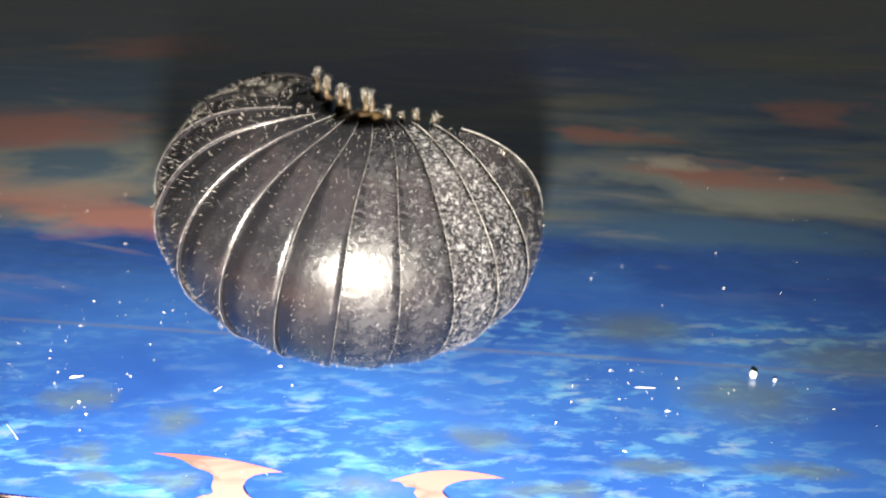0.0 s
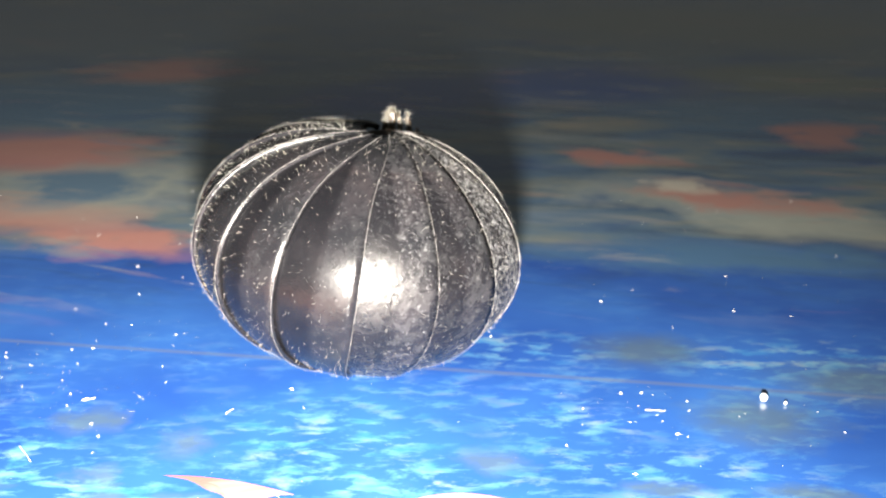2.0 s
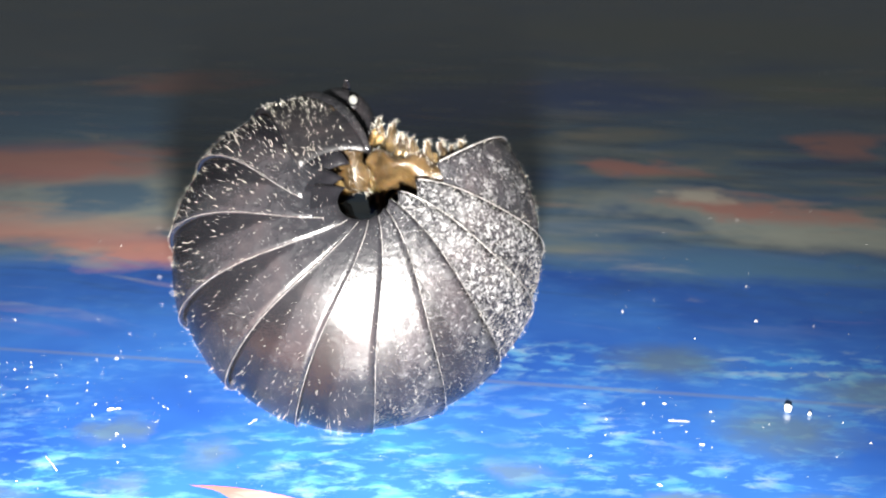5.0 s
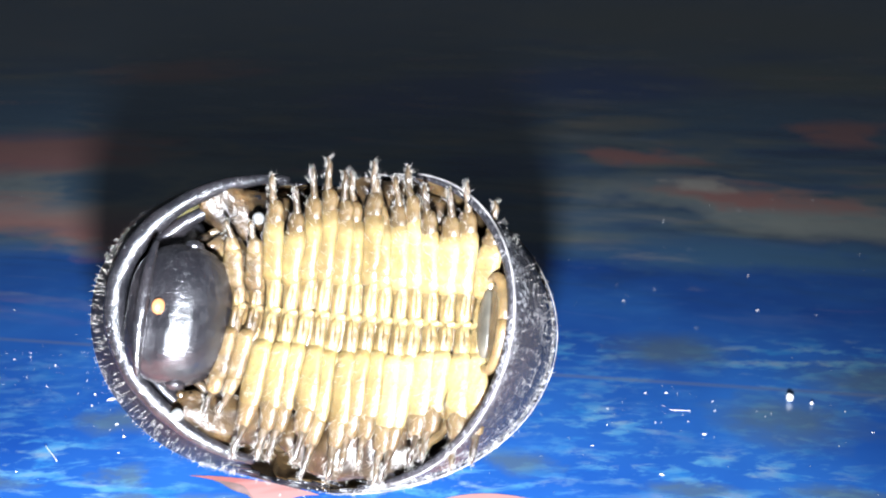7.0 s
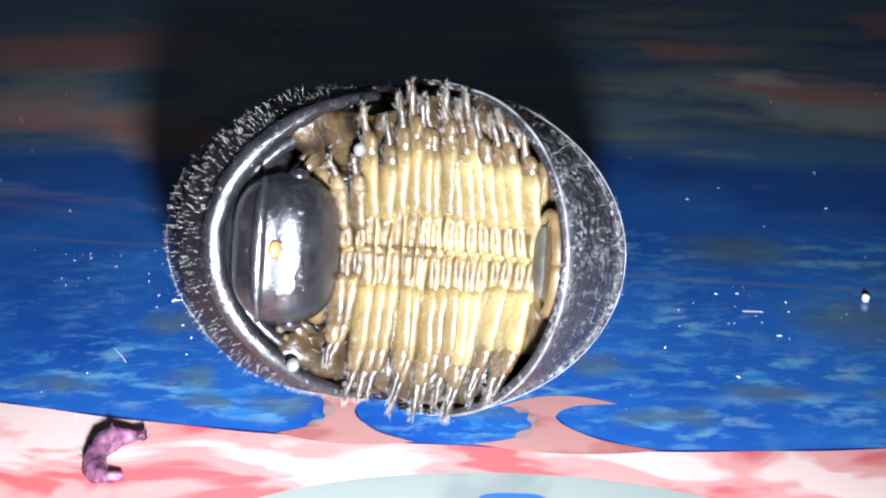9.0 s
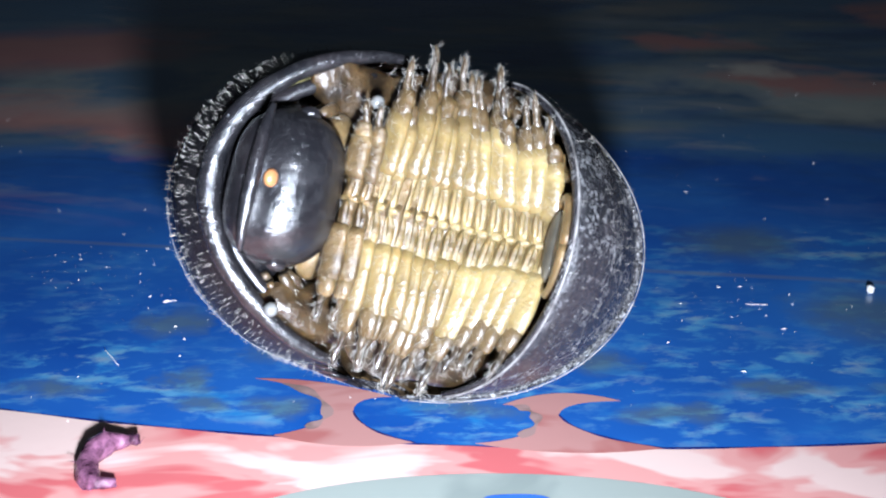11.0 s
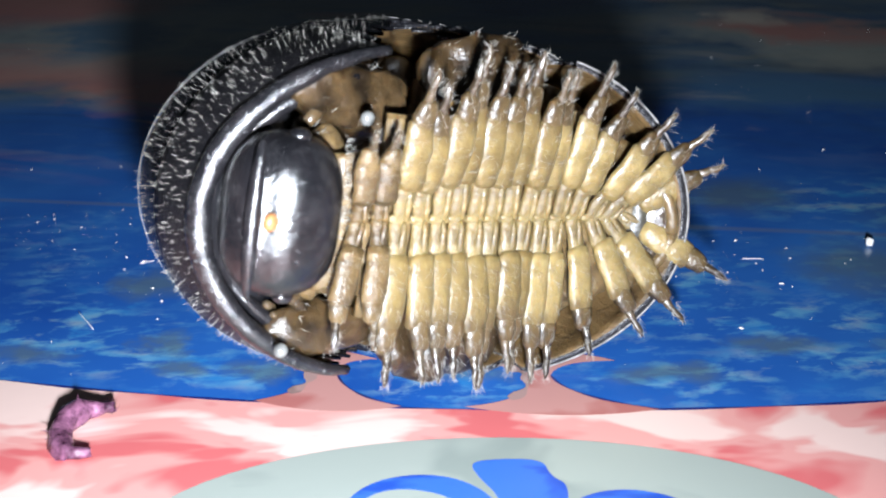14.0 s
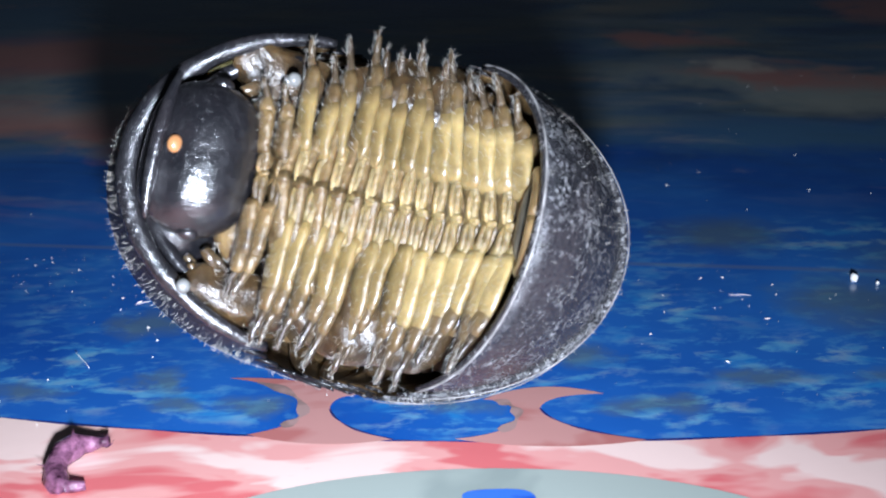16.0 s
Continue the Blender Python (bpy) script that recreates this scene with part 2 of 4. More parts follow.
def sea_material():
    """Glossy printed sheet: deep blue with pale flecks and olive smudges, painted streaks further off."""
    m, t, b = material("printed_sea")
    v = coords(t, (1000, 1000, 1000))
    streak = coords(t, (400, 800, 1000), 0.06)
    y = node(t, "ShaderNodeSeparateXYZ", {0: v}).outputs[1]
    blue = ramp(t, noise_of(t, v, 0.06, 3), ((0.3, (0.010, 0.059, 0.285)), (0.7, (0.027, 0.133, 0.435))))
    near = warped(t, v, 0.35, (6.0, 2.2, 0))
    area = math_of(t, "MULTIPLY", grey(t, noise_of(t, v, 0.11, 3), 0.40, 0.60), node(t, "ShaderNodeMapRange", {0: y, 1: -6.0, 2: 8.0, 3: 0.60, 4: 0.10}).outputs[0])
    for x0, y0, rx, ry in FLECK_AREAS:
        area = math_of(t, "MAXIMUM", area, shape_mask(t, near, x0, y0, rx, ry, -4, 0.5))
    fleck = grey(t, noise_of(t, streak, 1.0, 6, 0.64, 0.3), 0.48, 0.60)
    fl = math_of(t, "MULTIPLY", math_of(t, "MULTIPLY", fleck, area), 0.50)
    tint = ramp(t, noise_of(t, streak, 0.9, 2), ((0.35, (0.04, 0.25, 0.52)), (0.52, (0.17, 0.44, 0.56)), (0.68, (0.32, 0.45, 0.45))))
    col = mix(t, fl, blue, tint)
    for x0, y0, rx, ry in NEAR_SMUDGES:
        f = math_of(t, "MULTIPLY", shape_mask(t, near, x0, y0, rx, ry, -6, 0.6), 0.62)
        col = mix(t, f, col, (0.085, 0.125, 0.115))
    # a faint crease across the sea
    crease = shape_mask(t, v, 2.0, 1.0, 60.0, 0.28, -9.5, 0.5)
    col = mix(t, math_of(t, "MULTIPLY", crease, 0.45), col, (0.12, 0.15, 0.22))
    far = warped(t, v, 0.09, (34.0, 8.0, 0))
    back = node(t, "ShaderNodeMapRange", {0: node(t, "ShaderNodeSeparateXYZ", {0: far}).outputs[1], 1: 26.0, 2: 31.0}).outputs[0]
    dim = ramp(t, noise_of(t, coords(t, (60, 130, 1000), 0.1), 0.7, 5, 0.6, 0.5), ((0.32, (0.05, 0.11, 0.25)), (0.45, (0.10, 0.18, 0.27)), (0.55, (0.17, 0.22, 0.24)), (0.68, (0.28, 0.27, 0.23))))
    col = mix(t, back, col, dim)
    # thin slanting brush strokes
    band = node(t, "ShaderNodeMapRange", {0: node(t, "ShaderNodeSeparateXYZ", {0: far}).outputs[1], 1: 8.0, 2: 24.0}).outputs[0]
    stroke = noise_of(t, node(t, "ShaderNodeMapping", {0: coords(t, (1000, 1000, 1000), 0.30), 3: (0.05, 0.19, 1.0)}).outputs[0], 1.0, 5, 0.6, 0.7)
    dark = math_of(t, "MULTIPLY", math_of(t, "MULTIPLY", math_of(t, "SUBTRACT", 1.0, grey(t, stroke, 0.38, 0.48)), band), 0.45)
    col = mix(t, dark, col, (0.02, 0.055, 0.13))
    strokes = math_of(t, "MULTIPLY", math_of(t, "MULTIPLY", grey(t, stroke, 0.56, 0.66), band), 0.6)
    for kind, x0, y0, rx, ry, turn in FAR_SHAPES:
        f = math_of(t, "MULTIPLY", shape_mask(t, far, x0, y0, rx, ry, turn, 0.42), 0.85)
        col = mix(t, f, col, PAINT[kind])
    pale = ramp(t, noise_of(t, coords(t, (30, 60, 1000)), 1.0, 2), ((0.40, (0.16, 0.24, 0.34)), (0.52, (0.40, 0.38, 0.33)), (0.60, (0.52, 0.26, 0.22))))
    col = mix(t, strokes, col, pale)
    t.links.new(col, b.inputs["Base Color"])
    b.inputs["Roughness"].default_value = 0.18
    b.inputs["Specular IOR Level"].default_value = 0.45
    bump(t, b, noise_of(t, v, 0.8, 3), 0.08, 0.0001)
    return m


def print_material(name, lo, hi, scale, rough=0.3, third=None):
    m, t, b = material(name)
    v = coords(t, (1000, 1000, 1000))
    n = noise_of(t, coords(t, (500, 1000, 1000)), scale, 3, 0.5, 0.6)
    stops = [(0.42, lo), (0.50, hi)]
    if third:
        stops = [(0.40, lo), (0.46, hi), (0.505, hi), (0.565, third)]
    t.links.new(ramp(t, n, stops), b.inputs["Base Color"])
    b.inputs["Roughness"].default_value = rough
    bump(t, b, noise_of(t, v, 0.8, 3), 0.08, 0.0001)
    return m


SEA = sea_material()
PINK = print_material("printed_pink", (0.55, 0.13, 0.13), (0.64, 0.30, 0.27), 0.24, 0.3, (0.72, 0.53, 0.47))
MINT = print_material("printed_grey_green", (0.235, 0.27, 0.245), (0.30, 0.335, 0.30), 0.2)
NAVY = print_material("printed_navy", (0.006, 0.012, 0.08), (0.012, 0.02, 0.14), 0.5)
ROSE = print_material("printed_rose", (0.38, 0.135, 0.12), (0.46, 0.23, 0.205), 0.3)
DUN = print_material("printed_dun", (0.20, 0.135, 0.12), (0.34, 0.22, 0.20), 0.6)
COBALT = print_material("printed_cobalt", (0.02, 0.07, 0.38), (0.04, 0.13, 0.50), 0.5)


# ---- building helpers ----
def smooth(me):
    for p in me.polygons:
        p.use_smooth = True


def part(name, bm, mat, parent=None, label="", flat=False):
    """Links a bmesh, drawn in millimetres, as one mesh object."""
    bmesh.ops.scale(bm, vec=(MM, MM, MM), verts=bm.verts)
    me = bpy.data.meshes.new(name)
    bm.to_mesh(me)
    bm.free()
    for one in mat if isinstance(mat, (list, tuple)) else [mat]:
        me.materials.append(one)
    if not flat:
        smooth(me)
    ob = new(name, me)
    ob.parent = parent
    return tagged(ob, label) if label else ob


def grid_shell(bm, outer, inner, nu, nv):
    """A closed thick sheet between two grids of points."""
    rows = []
    for pts in (outer, inner):
        rows.append([[bm.verts.new(pts(i / nu, j / nv)) for j in range(nv + 1)] for i in range(nu + 1)])
    o, n = rows
    for i in range(nu):
        for j in range(nv):
            bm.faces.new((o[i][j], o[i + 1][j], o[i + 1][j + 1], o[i][j + 1]))
            bm.faces.new((n[i][j], n[i][j + 1], n[i + 1][j + 1], n[i + 1][j]))
    for i in range(nu):
        bm.faces.new((o[i][0], n[i][0], n[i + 1][0], o[i + 1][0]))
        bm.faces.new((o[i + 1][nv], n[i + 1][nv], n[i][nv], o[i][nv]))
    for j in range(nv):
        bm.faces.new((o[0][j + 1], n[0][j + 1], n[0][j], o[0][j]))
        bm.faces.new((o[nu][j], n[nu][j], n[nu][j + 1], o[nu][j + 1]))


def tube(bm, points, radii, sides=6, flat=1.0, mat=0, up=(0, 0, 1)):
    """A tapered tube through points, closed at both ends; flat squeezes it along up."""
    rings = []
    up = Vector(up)
    for k, p in enumerate(points):
        p = Vector(p)
        a, c = Vector(points[max(k - 1, 0)]), Vector(points[min(k + 1, len(points) - 1)])
        d = (c - a).normalized()
        s = d.cross(up)
        s = s.normalized() if s.length > 1e-4 else d.orthogonal().normalized()
        u = s.cross(d).normalized()
        rings.append([bm.verts.new(p + radii[k] * (math.cos(w) * s + flat * math.sin(w) * u)) for w in (2 * math.pi * i / sides for i in range(sides))])
    for r, q in zip(rings, rings[1:]):
        for i in range(sides):
            bm.faces.new((r[i], r[(i + 1) % sides], q[(i + 1) % sides], q[i])).material_index = mat
    bm.faces.new(rings[0][::-1]).material_index = mat
    bm.faces.new(rings[-1]).material_index = mat


def ellipsoid(bm, centre, radii, turn=None, seg=20, rings=12, mat=0):
    made = bmesh.ops.create_uvsphere(bm, u_segments=seg, v_segments=rings, radius=1.0)
    m = Matrix.Translation(centre) @ (turn or Matrix()) @ Matrix.Diagonal((*radii, 1))
    bmesh.ops.transform(bm, matrix=m, verts=made["verts"])
    for f in {f for v in made["verts"] for f in v.link_faces}:
        f.material_index = mat


def hairs(bm, roots, length, rng, thick=0.022, spread=0.5):
    """Fine three-sided bristles: roots are pairs of a place and a direction."""
    for p, d in roots:
        d = (Vector(d) + spread * Vector((rng.uniform(-1, 1), rng.uniform(-1, 1), rng.uniform(-1, 1)))).normalized()
        s = d.orthogonal().normalized()
        s.rotate(Matrix.Rotation(rng.uniform(0, 6.28), 3, d))
        u = d.cross(s)
        L = length * rng.uniform(0.5, 1.3)
        bend = 0.25 * L * s
        p = Vector(p)
        base = [bm.verts.new(p + thick * (math.cos(w) * s + math.sin(w) * u)) for w in (0, 2.09, 4.19)]
        mid = [bm.verts.new(p + 0.55 * L * d + 0.4 * bend + 0.75 * thick * (math.cos(w) * s + math.sin(w) * u)) for w in (0, 2.09, 4.19)]
        tip = bm.verts.new(p + L * d + bend)
        for i in range(3):
            j = (i + 1) % 3
            bm.faces.new((base[i], base[j], mid[j], mid[i]))
            bm.faces.new((mid[i], mid[j], tip))


# ---- ground: one glossy printed sheet ----
def ground_sheet():
    bm = bmesh.new()
    ring = [0.0, 40, 120, 400, 1500, 6000]
    last = None
    for r in ring[1:]:
        now = [bm.verts.new((r * math.cos(a), r * math.sin(a), 0)) for a in (2 * math.pi * i / 48 for i in range(48))]
        if last is None:
            bm.faces.new(now)
        else:
            for i in range(48):
                bm.faces.new((last[i], now[i], now[(i + 1) % 48], last[(i + 1) % 48]))
        last = now
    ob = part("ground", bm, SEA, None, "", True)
    return tagged(ob, "glossy printed plastic sheet with blue sea and pink waves", "ground", kind="structure")


GROUND = ground_sheet()


def printed(name, outline, z, mat, label):
    bm = bmesh.new()
    bm.faces.new([bm.verts.new((x, y, z)) for x, y in outline])
    bmesh.ops.triangulate(bm, faces=bm.faces[:])
    return part(name, bm, mat, GROUND, label, True)


def oval(cx, cy, rx, ry, turn=0.0, wob=0.0, n=64, seed=1, arc=(0, 360)):
    rng = random.Random(seed)
    ph = [rng.uniform(0, 6.28) for _ in range(4)]
    out = []
    for i in range(n):
        a = radians(arc[0] + (arc[1] - arc[0]) * i / n)
        k = 1 + wob * (math.sin(2 * a + ph[0]) + 0.7 * math.sin(3 * a + ph[1]) + 0.5 * math.sin(5 * a + ph[2]) + 0.3 * math.sin(9 * a + ph[3]))
        x, y = rx * k * math.cos(a), ry * k * math.sin(a)
        c, s = math.cos(radians(turn)), math.sin(radians(turn))
        out.append((cx + c * x - s * y, cy + s * x + c * y))
    return out


def bend(p, c, q, n=14):
    """A smooth arc from p to q, pulled towards c."""
    out = []
    for i in range(n):
        u = i / n
        out.append(tuple((1 - u) ** 2 * a + 2 * u * (1 - u) * b + u * u * d for a, b, d in zip(p, c, q)))
    return out


def wave_edge(x):
    return -20.40 - 0.091 * x + 0.00366 * x * x if abs(x) < 30 else wave_edge(math.copysign(29.9, x))


def line_strip(name, pts, width, z, mat, label):
    bm = bmesh.new()
    last = None
    for i, p in enumerate(pts):
        a, c = Vector(pts[max(i - 1, 0)]), Vector(pts[min(i + 1, len(pts) - 1)])
        d = (c - a).normalized()
        n = Vector((-d.y, d.x)) * width * 0.5 * (0.7 + 0.5 * math.sin(i * 0.9))
        p = Vector(p)
        now = (bm.verts.new((*(p + n), z)), bm.verts.new((*(p - n), z)))
        if last:
            bm.faces.new((last[0], last[1], now[1], now[0]))
        last = now
    part(name, bm, mat, GROUND, label, True)


def rounded(points, closed=False):
    """The outline with its corners cut three times."""
    pts = [Vector(p) for p in points]
    for _ in range(3):
        pairs = list(zip(pts, pts[1:] + pts[:1])) if closed else list(zip(pts, pts[1:]))
        cut = [q for a, b in pairs for q in (0.75 * a + 0.25 * b, 0.25 * a + 0.75 * b)]
        pts = cut if closed else [pts[0]] + cut[1:-1] + [pts[-1]]
    return [tuple(p) for p in pts]


def scroll(points):
    """A printed curl that thins towards its end."""
    pts = [Vector(p) for p in rounded(points)]
    bm = bmesh.new()
    last = None
    for i, p in enumerate(pts):
        d = (pts[min(i + 1, len(pts) - 1)] - pts[max(i - 1, 0)]).normalized()
        u = i / (len(pts) - 1)
        n = Vector((-d.y, d.x)) * (0.52 - 0.22 * u + 0.12 * math.sin(9 * u)) * (1 if u < 0.95 else 0.5)
        now = (bm.verts.new((*(p + n), 0.030)), bm.verts.new((*(p - n), 0.030)))
        if last:
            bm.faces.new((last[0], last[1], now[1], now[0]))
        last = now
    part("print_scroll", bm, COBALT, GROUND, "cobalt blue printed scroll", True)


def ground_print():
    edge = [(-60 + i, wave_edge(-60 + i)) for i in range(121)]
    printed("print_wave", edge + [(60, -60), (-60, -60)], 0.010, PINK, "mottled pink and white printed wave")
    line_strip("print_outline", edge, 0.16, 0.015, NAVY, "dark navy printed outline")
    left = (bend((-9.6, -13.9), (-6.0, -13.9), (-2.3, -16.0)) + bend((-2.3, -16.0), (-4.2, -15.9), (-4.15, -17.3)) + bend((-4.15, -17.3), (-3.7, -19.2), (-1.0, -20.2))
            + bend((-1.0, -20.2), (-4.5, -21.0), (-7.8, -19.4)) + bend((-7.8, -19.4), (-5.6, -18.8), (-5.4, -17.6)) + bend((-5.4, -17.6), (-5.6, -15.0), (-9.6, -13.9)))
    right = (bend((3.2, -16.9), (6.0, -14.9), (9.1, -16.7)) + bend((9.1, -16.7), (6.2, -16.6), (5.9, -17.9)) + bend((5.9, -17.9), (6.4, -19.8), (10.5, -20.95))
             + bend((10.5, -20.95), (6.0, -21.8), (1.8, -20.35)) + bend((1.8, -20.35), (4.9, -20.0), (4.8, -18.2)) + bend((4.8, -18.2), (4.6, -17.0), (3.2, -16.9)))
    for shape in (left, right):
        printed("print_crest", shape, 0.022, ROSE, "pale rose printed wave crest")
        line_strip("print_shade", shape[62:82], 0.55, 0.026, DUN, "brownish grey printed shading")
        line_strip("print_outline", shape[28:42] + shape[42:43], 0.10, 0.028, NAVY, "dark navy printed outline")
    printed("print_disc", oval(3.0, -30.0, 14.6, 7.2, -2.5), 0.020, MINT, "pale grey-green printed disc")
    block = ((1.9, -24.5), (3.4, -24.35), (5.0, -24.5), (5.2, -25.6), (5.9, -26.2), (5.6, -28.0), (4.4, -30.0), (3.2, -30.0), (3.5, -28.8), (3.0, -26.7), (2.3, -25.6))
    printed("print_block", rounded(block, True), 0.034, COBALT, "cobalt blue printed ornament")
    scroll(((3.4, -29.4), (2.6, -27.6), (1.4, -26.2), (-0.3, -25.7), (-1.9, -26.0), (-2.8, -27.0), (-2.5, -28.2), (-1.2, -28.7), (0.0, -28.3), (0.3, -27.7)))
    scroll(((5.3, -29.2), (6.2, -27.7), (7.6, -27.1), (9.2, -27.2), (10.5, -27.9), (10.9, -29.0), (10.1, -29.9), (8.9, -29.7), (8.4, -29.0)))


ground_print()

# ---- pill millipede ----
R, H, RP, STEP, COUNT = 10.86, 15.57, 3.65, 23.79, 12
# how wide each ring is against the middle ones
LAT = (0.927, 0.955, 0.982, 1.01, 1.01, 1.01, 1.01, 1.01, 1.01, 0.996, 0.97, 0.937)
# how near the side tips of each ring come to the axis of the curl
TIP = (3.29, 2.51, 1.74, 0.97, 0.97, 0.97, 0.97, 0.97, 0.97, 1.33, 1.99, 2.84)
# seconds, place in mm, turn, lean and roll in degrees, degrees of curl at each joint of the front, middle and rear
BODY_ROWS = (
    (0.0, -0.78, -0.11, 16.8, -161.4, 9.5, 19.08, 15.70, 15.44),
    (0.5, -0.99, -0.58, 12.1, -169.4, 14.4, 16.04, 17.43, 18.28),
    (1.0, -1.09, 0.07, 14.9, -175.5, 12.9, 11.14, 19.97, 22.06),
    (1.5, -0.85, 0.95, 18.5, -174.6, 11.0, 13.95, 24.61, 19.86),
    (2.0, -0.33, 1.52, 23.2, -175.6, 9.3, 19.68, 26.94, 24.86),
    (2.5, -0.04, 2.06, 24.7, -173.8, 10.3, 21.54, 27.90, 20.80),
    (3.0, -0.05, 2.18, 25.3, -173.5, 9.5, 27.48, 25.16, 23.43),
    (3.5, -0.07, 1.55, 25.4, -172.9, 6.4, 28.23, 23.88, 22.40),
    (4.0, -0.46, 1.55, 21.8, -171.3, 7.4, 26.75, 21.34, 15.02),
    (4.2, -0.21, 0.73, 24.8, -171.9, 8.9, 27.62, 19.83, 17.23),
    (4.7, -0.90, -2.20, 16.0, -150.0, 10.0, 27.00, 22.00, 19.00),
    (5.2, -1.60, -5.50, 2.0, -115.0, 14.0, 26.50, 23.00, 20.00),
    (5.8, -2.10, -9.80, -16.0, -76.0, 19.0, 25.00, 21.50, 17.00),
    (6.3, -2.10, -12.17, -27.3, -47.3, 22.0, 23.81, 18.62, 11.87),
    (6.5, -1.43, -13.91, -26.7, -34.2, 11.0, 25.01, 19.96, 9.68),
    (7.0, -1.78, -14.21, -15.3, -29.2, 6.1, 25.93, 21.97, 13.40),
    (7.5, -1.92, -15.41, -16.1, -25.0, 9.3, 25.80, 23.48, 15.35),
    (8.0, -1.87, -14.83, -16.0, -22.3, 9.2, 26.45, 25.74, 15.03),
    (8.5, -1.98, -15.33, -10.3, -19.4, 3.4, 24.58, 28.76, 13.92),
    (11.0, -1.57, -14.65, 11.3, -26.9, 15.0, 19.37, 23.08, 23.32),
    (11.5, -2.58, -15.81, 27.2, -19.2, 9.8, 16.41, 20.19, 29.94),
    (12.0, -2.30, -14.76, 25.4, -14.5, 5.3, 17.60, 20.70, 29.96),
    (12.5, -2.22, -14.79, 32.3, -13.6, 9.3, 15.96, 24.13, 29.34),
    (13.0, -2.27, -14.95, 36.2, -14.3, 10.2, 15.33, 25.30, 26.46),
    (13.5, -1.75, -15.10, 30.8, -11.6, 13.4, 16.45, 24.18, 20.13),
    (13.8, -2.10, -15.98, 29.3, -13.8, 9.4, 15.09, 29.70, 12.97),
    (14.0, -1.46, -14.62, 19.8, -12.4, 10.1, 17.36, 28.60, 5.15),
    (14.2, -0.29, -14.77, 20.6, -24.9, 6.5, 18.21, 25.54, 3.82),
    (14.5, -0.70, -14.90, 16.2, -21.3, 13.7, 20.74, 15.29, 5.28),
    (15.0, -1.34, -13.48, 10.4, -24.6, 17.5, 19.65, 20.36, 5.05),
    (15.5, -1.34, -14.11, -3.0, -29.4, 18.7, 22.01, 18.44, 17.32),
    (16.0, -1.78, -15.00, -5.3, -30.4, 15.6, 23.73, 15.15, 23.32),
)


def chain(front, middle, rear):
    """Place and turn of each body ring in the plane in which the animal curls."""
    turn = [0.0]
    for j in range(COUNT - 1):
        turn.append(turn[-1] - float(np.interp(j, (2, 5, 8), (front, middle, rear))))
    mid = 0.5 * (turn[5] + turn[6])
    turn = [a - mid for a in turn]
    places = [Vector((0, 0))]
    for k in range(COUNT - 1):
        a = radians(0.5 * (turn[k] + turn[k + 1]))
        places.append(places[-1] + RP * radians(STEP) * Vector((math.cos(a), math.sin(a))))
    centre = sum(places, Vector((0, 0))) / COUNT
    return [(p - centre, a) for p, a in zip(places, turn)]


def vault(k, alpha):
    """Distance of the plate from the axis of the curl, alpha degrees across from its crest."""
    return TIP[k] + (R - TIP[k]) * max(math.cos(radians(alpha)), 0) ** 1.1


def shell_point(k, alpha, beta, lift=0.0):
    """A point of the vault in a ring's own space: alpha across from side to side, beta along the body, in degrees."""
    a, b = radians(alpha), radians(beta)
    r = vault(k, alpha) + lift * math.cos(a)
    return Vector((r * math.sin(b), r * math.cos(b) - RP, 0.5 * H * LAT[k] * math.sin(a) + lift * math.sin(a)))


def plate_edge(k, alpha, u):
    """Beta at a fraction u along the plate: the side corners are drawn out, the end plates are rounded."""
    c = abs(math.sin(radians(alpha)))
    co = max(math.cos(radians(alpha)), 0) ** 0.7
    flare = math.degrees(0.75 / vault(k, alpha)) * c ** 8
    lo, hi = -(0.5 * STEP + 4.0) * (1 + 0.5 * c ** 6) - flare, (0.5 * STEP + 1.0) * (1 + 0.5 * c ** 6) + flare
    if k == 0:
        lo = -(40.0 - 37.6 * co)
    if k == COUNT - 1:
        hi = 18.7 + 11.9 * co
    return lo + (hi - lo) * u


SPAN = [0.95, 0.98] + [1.0] * 8 + [0.97, 0.90]


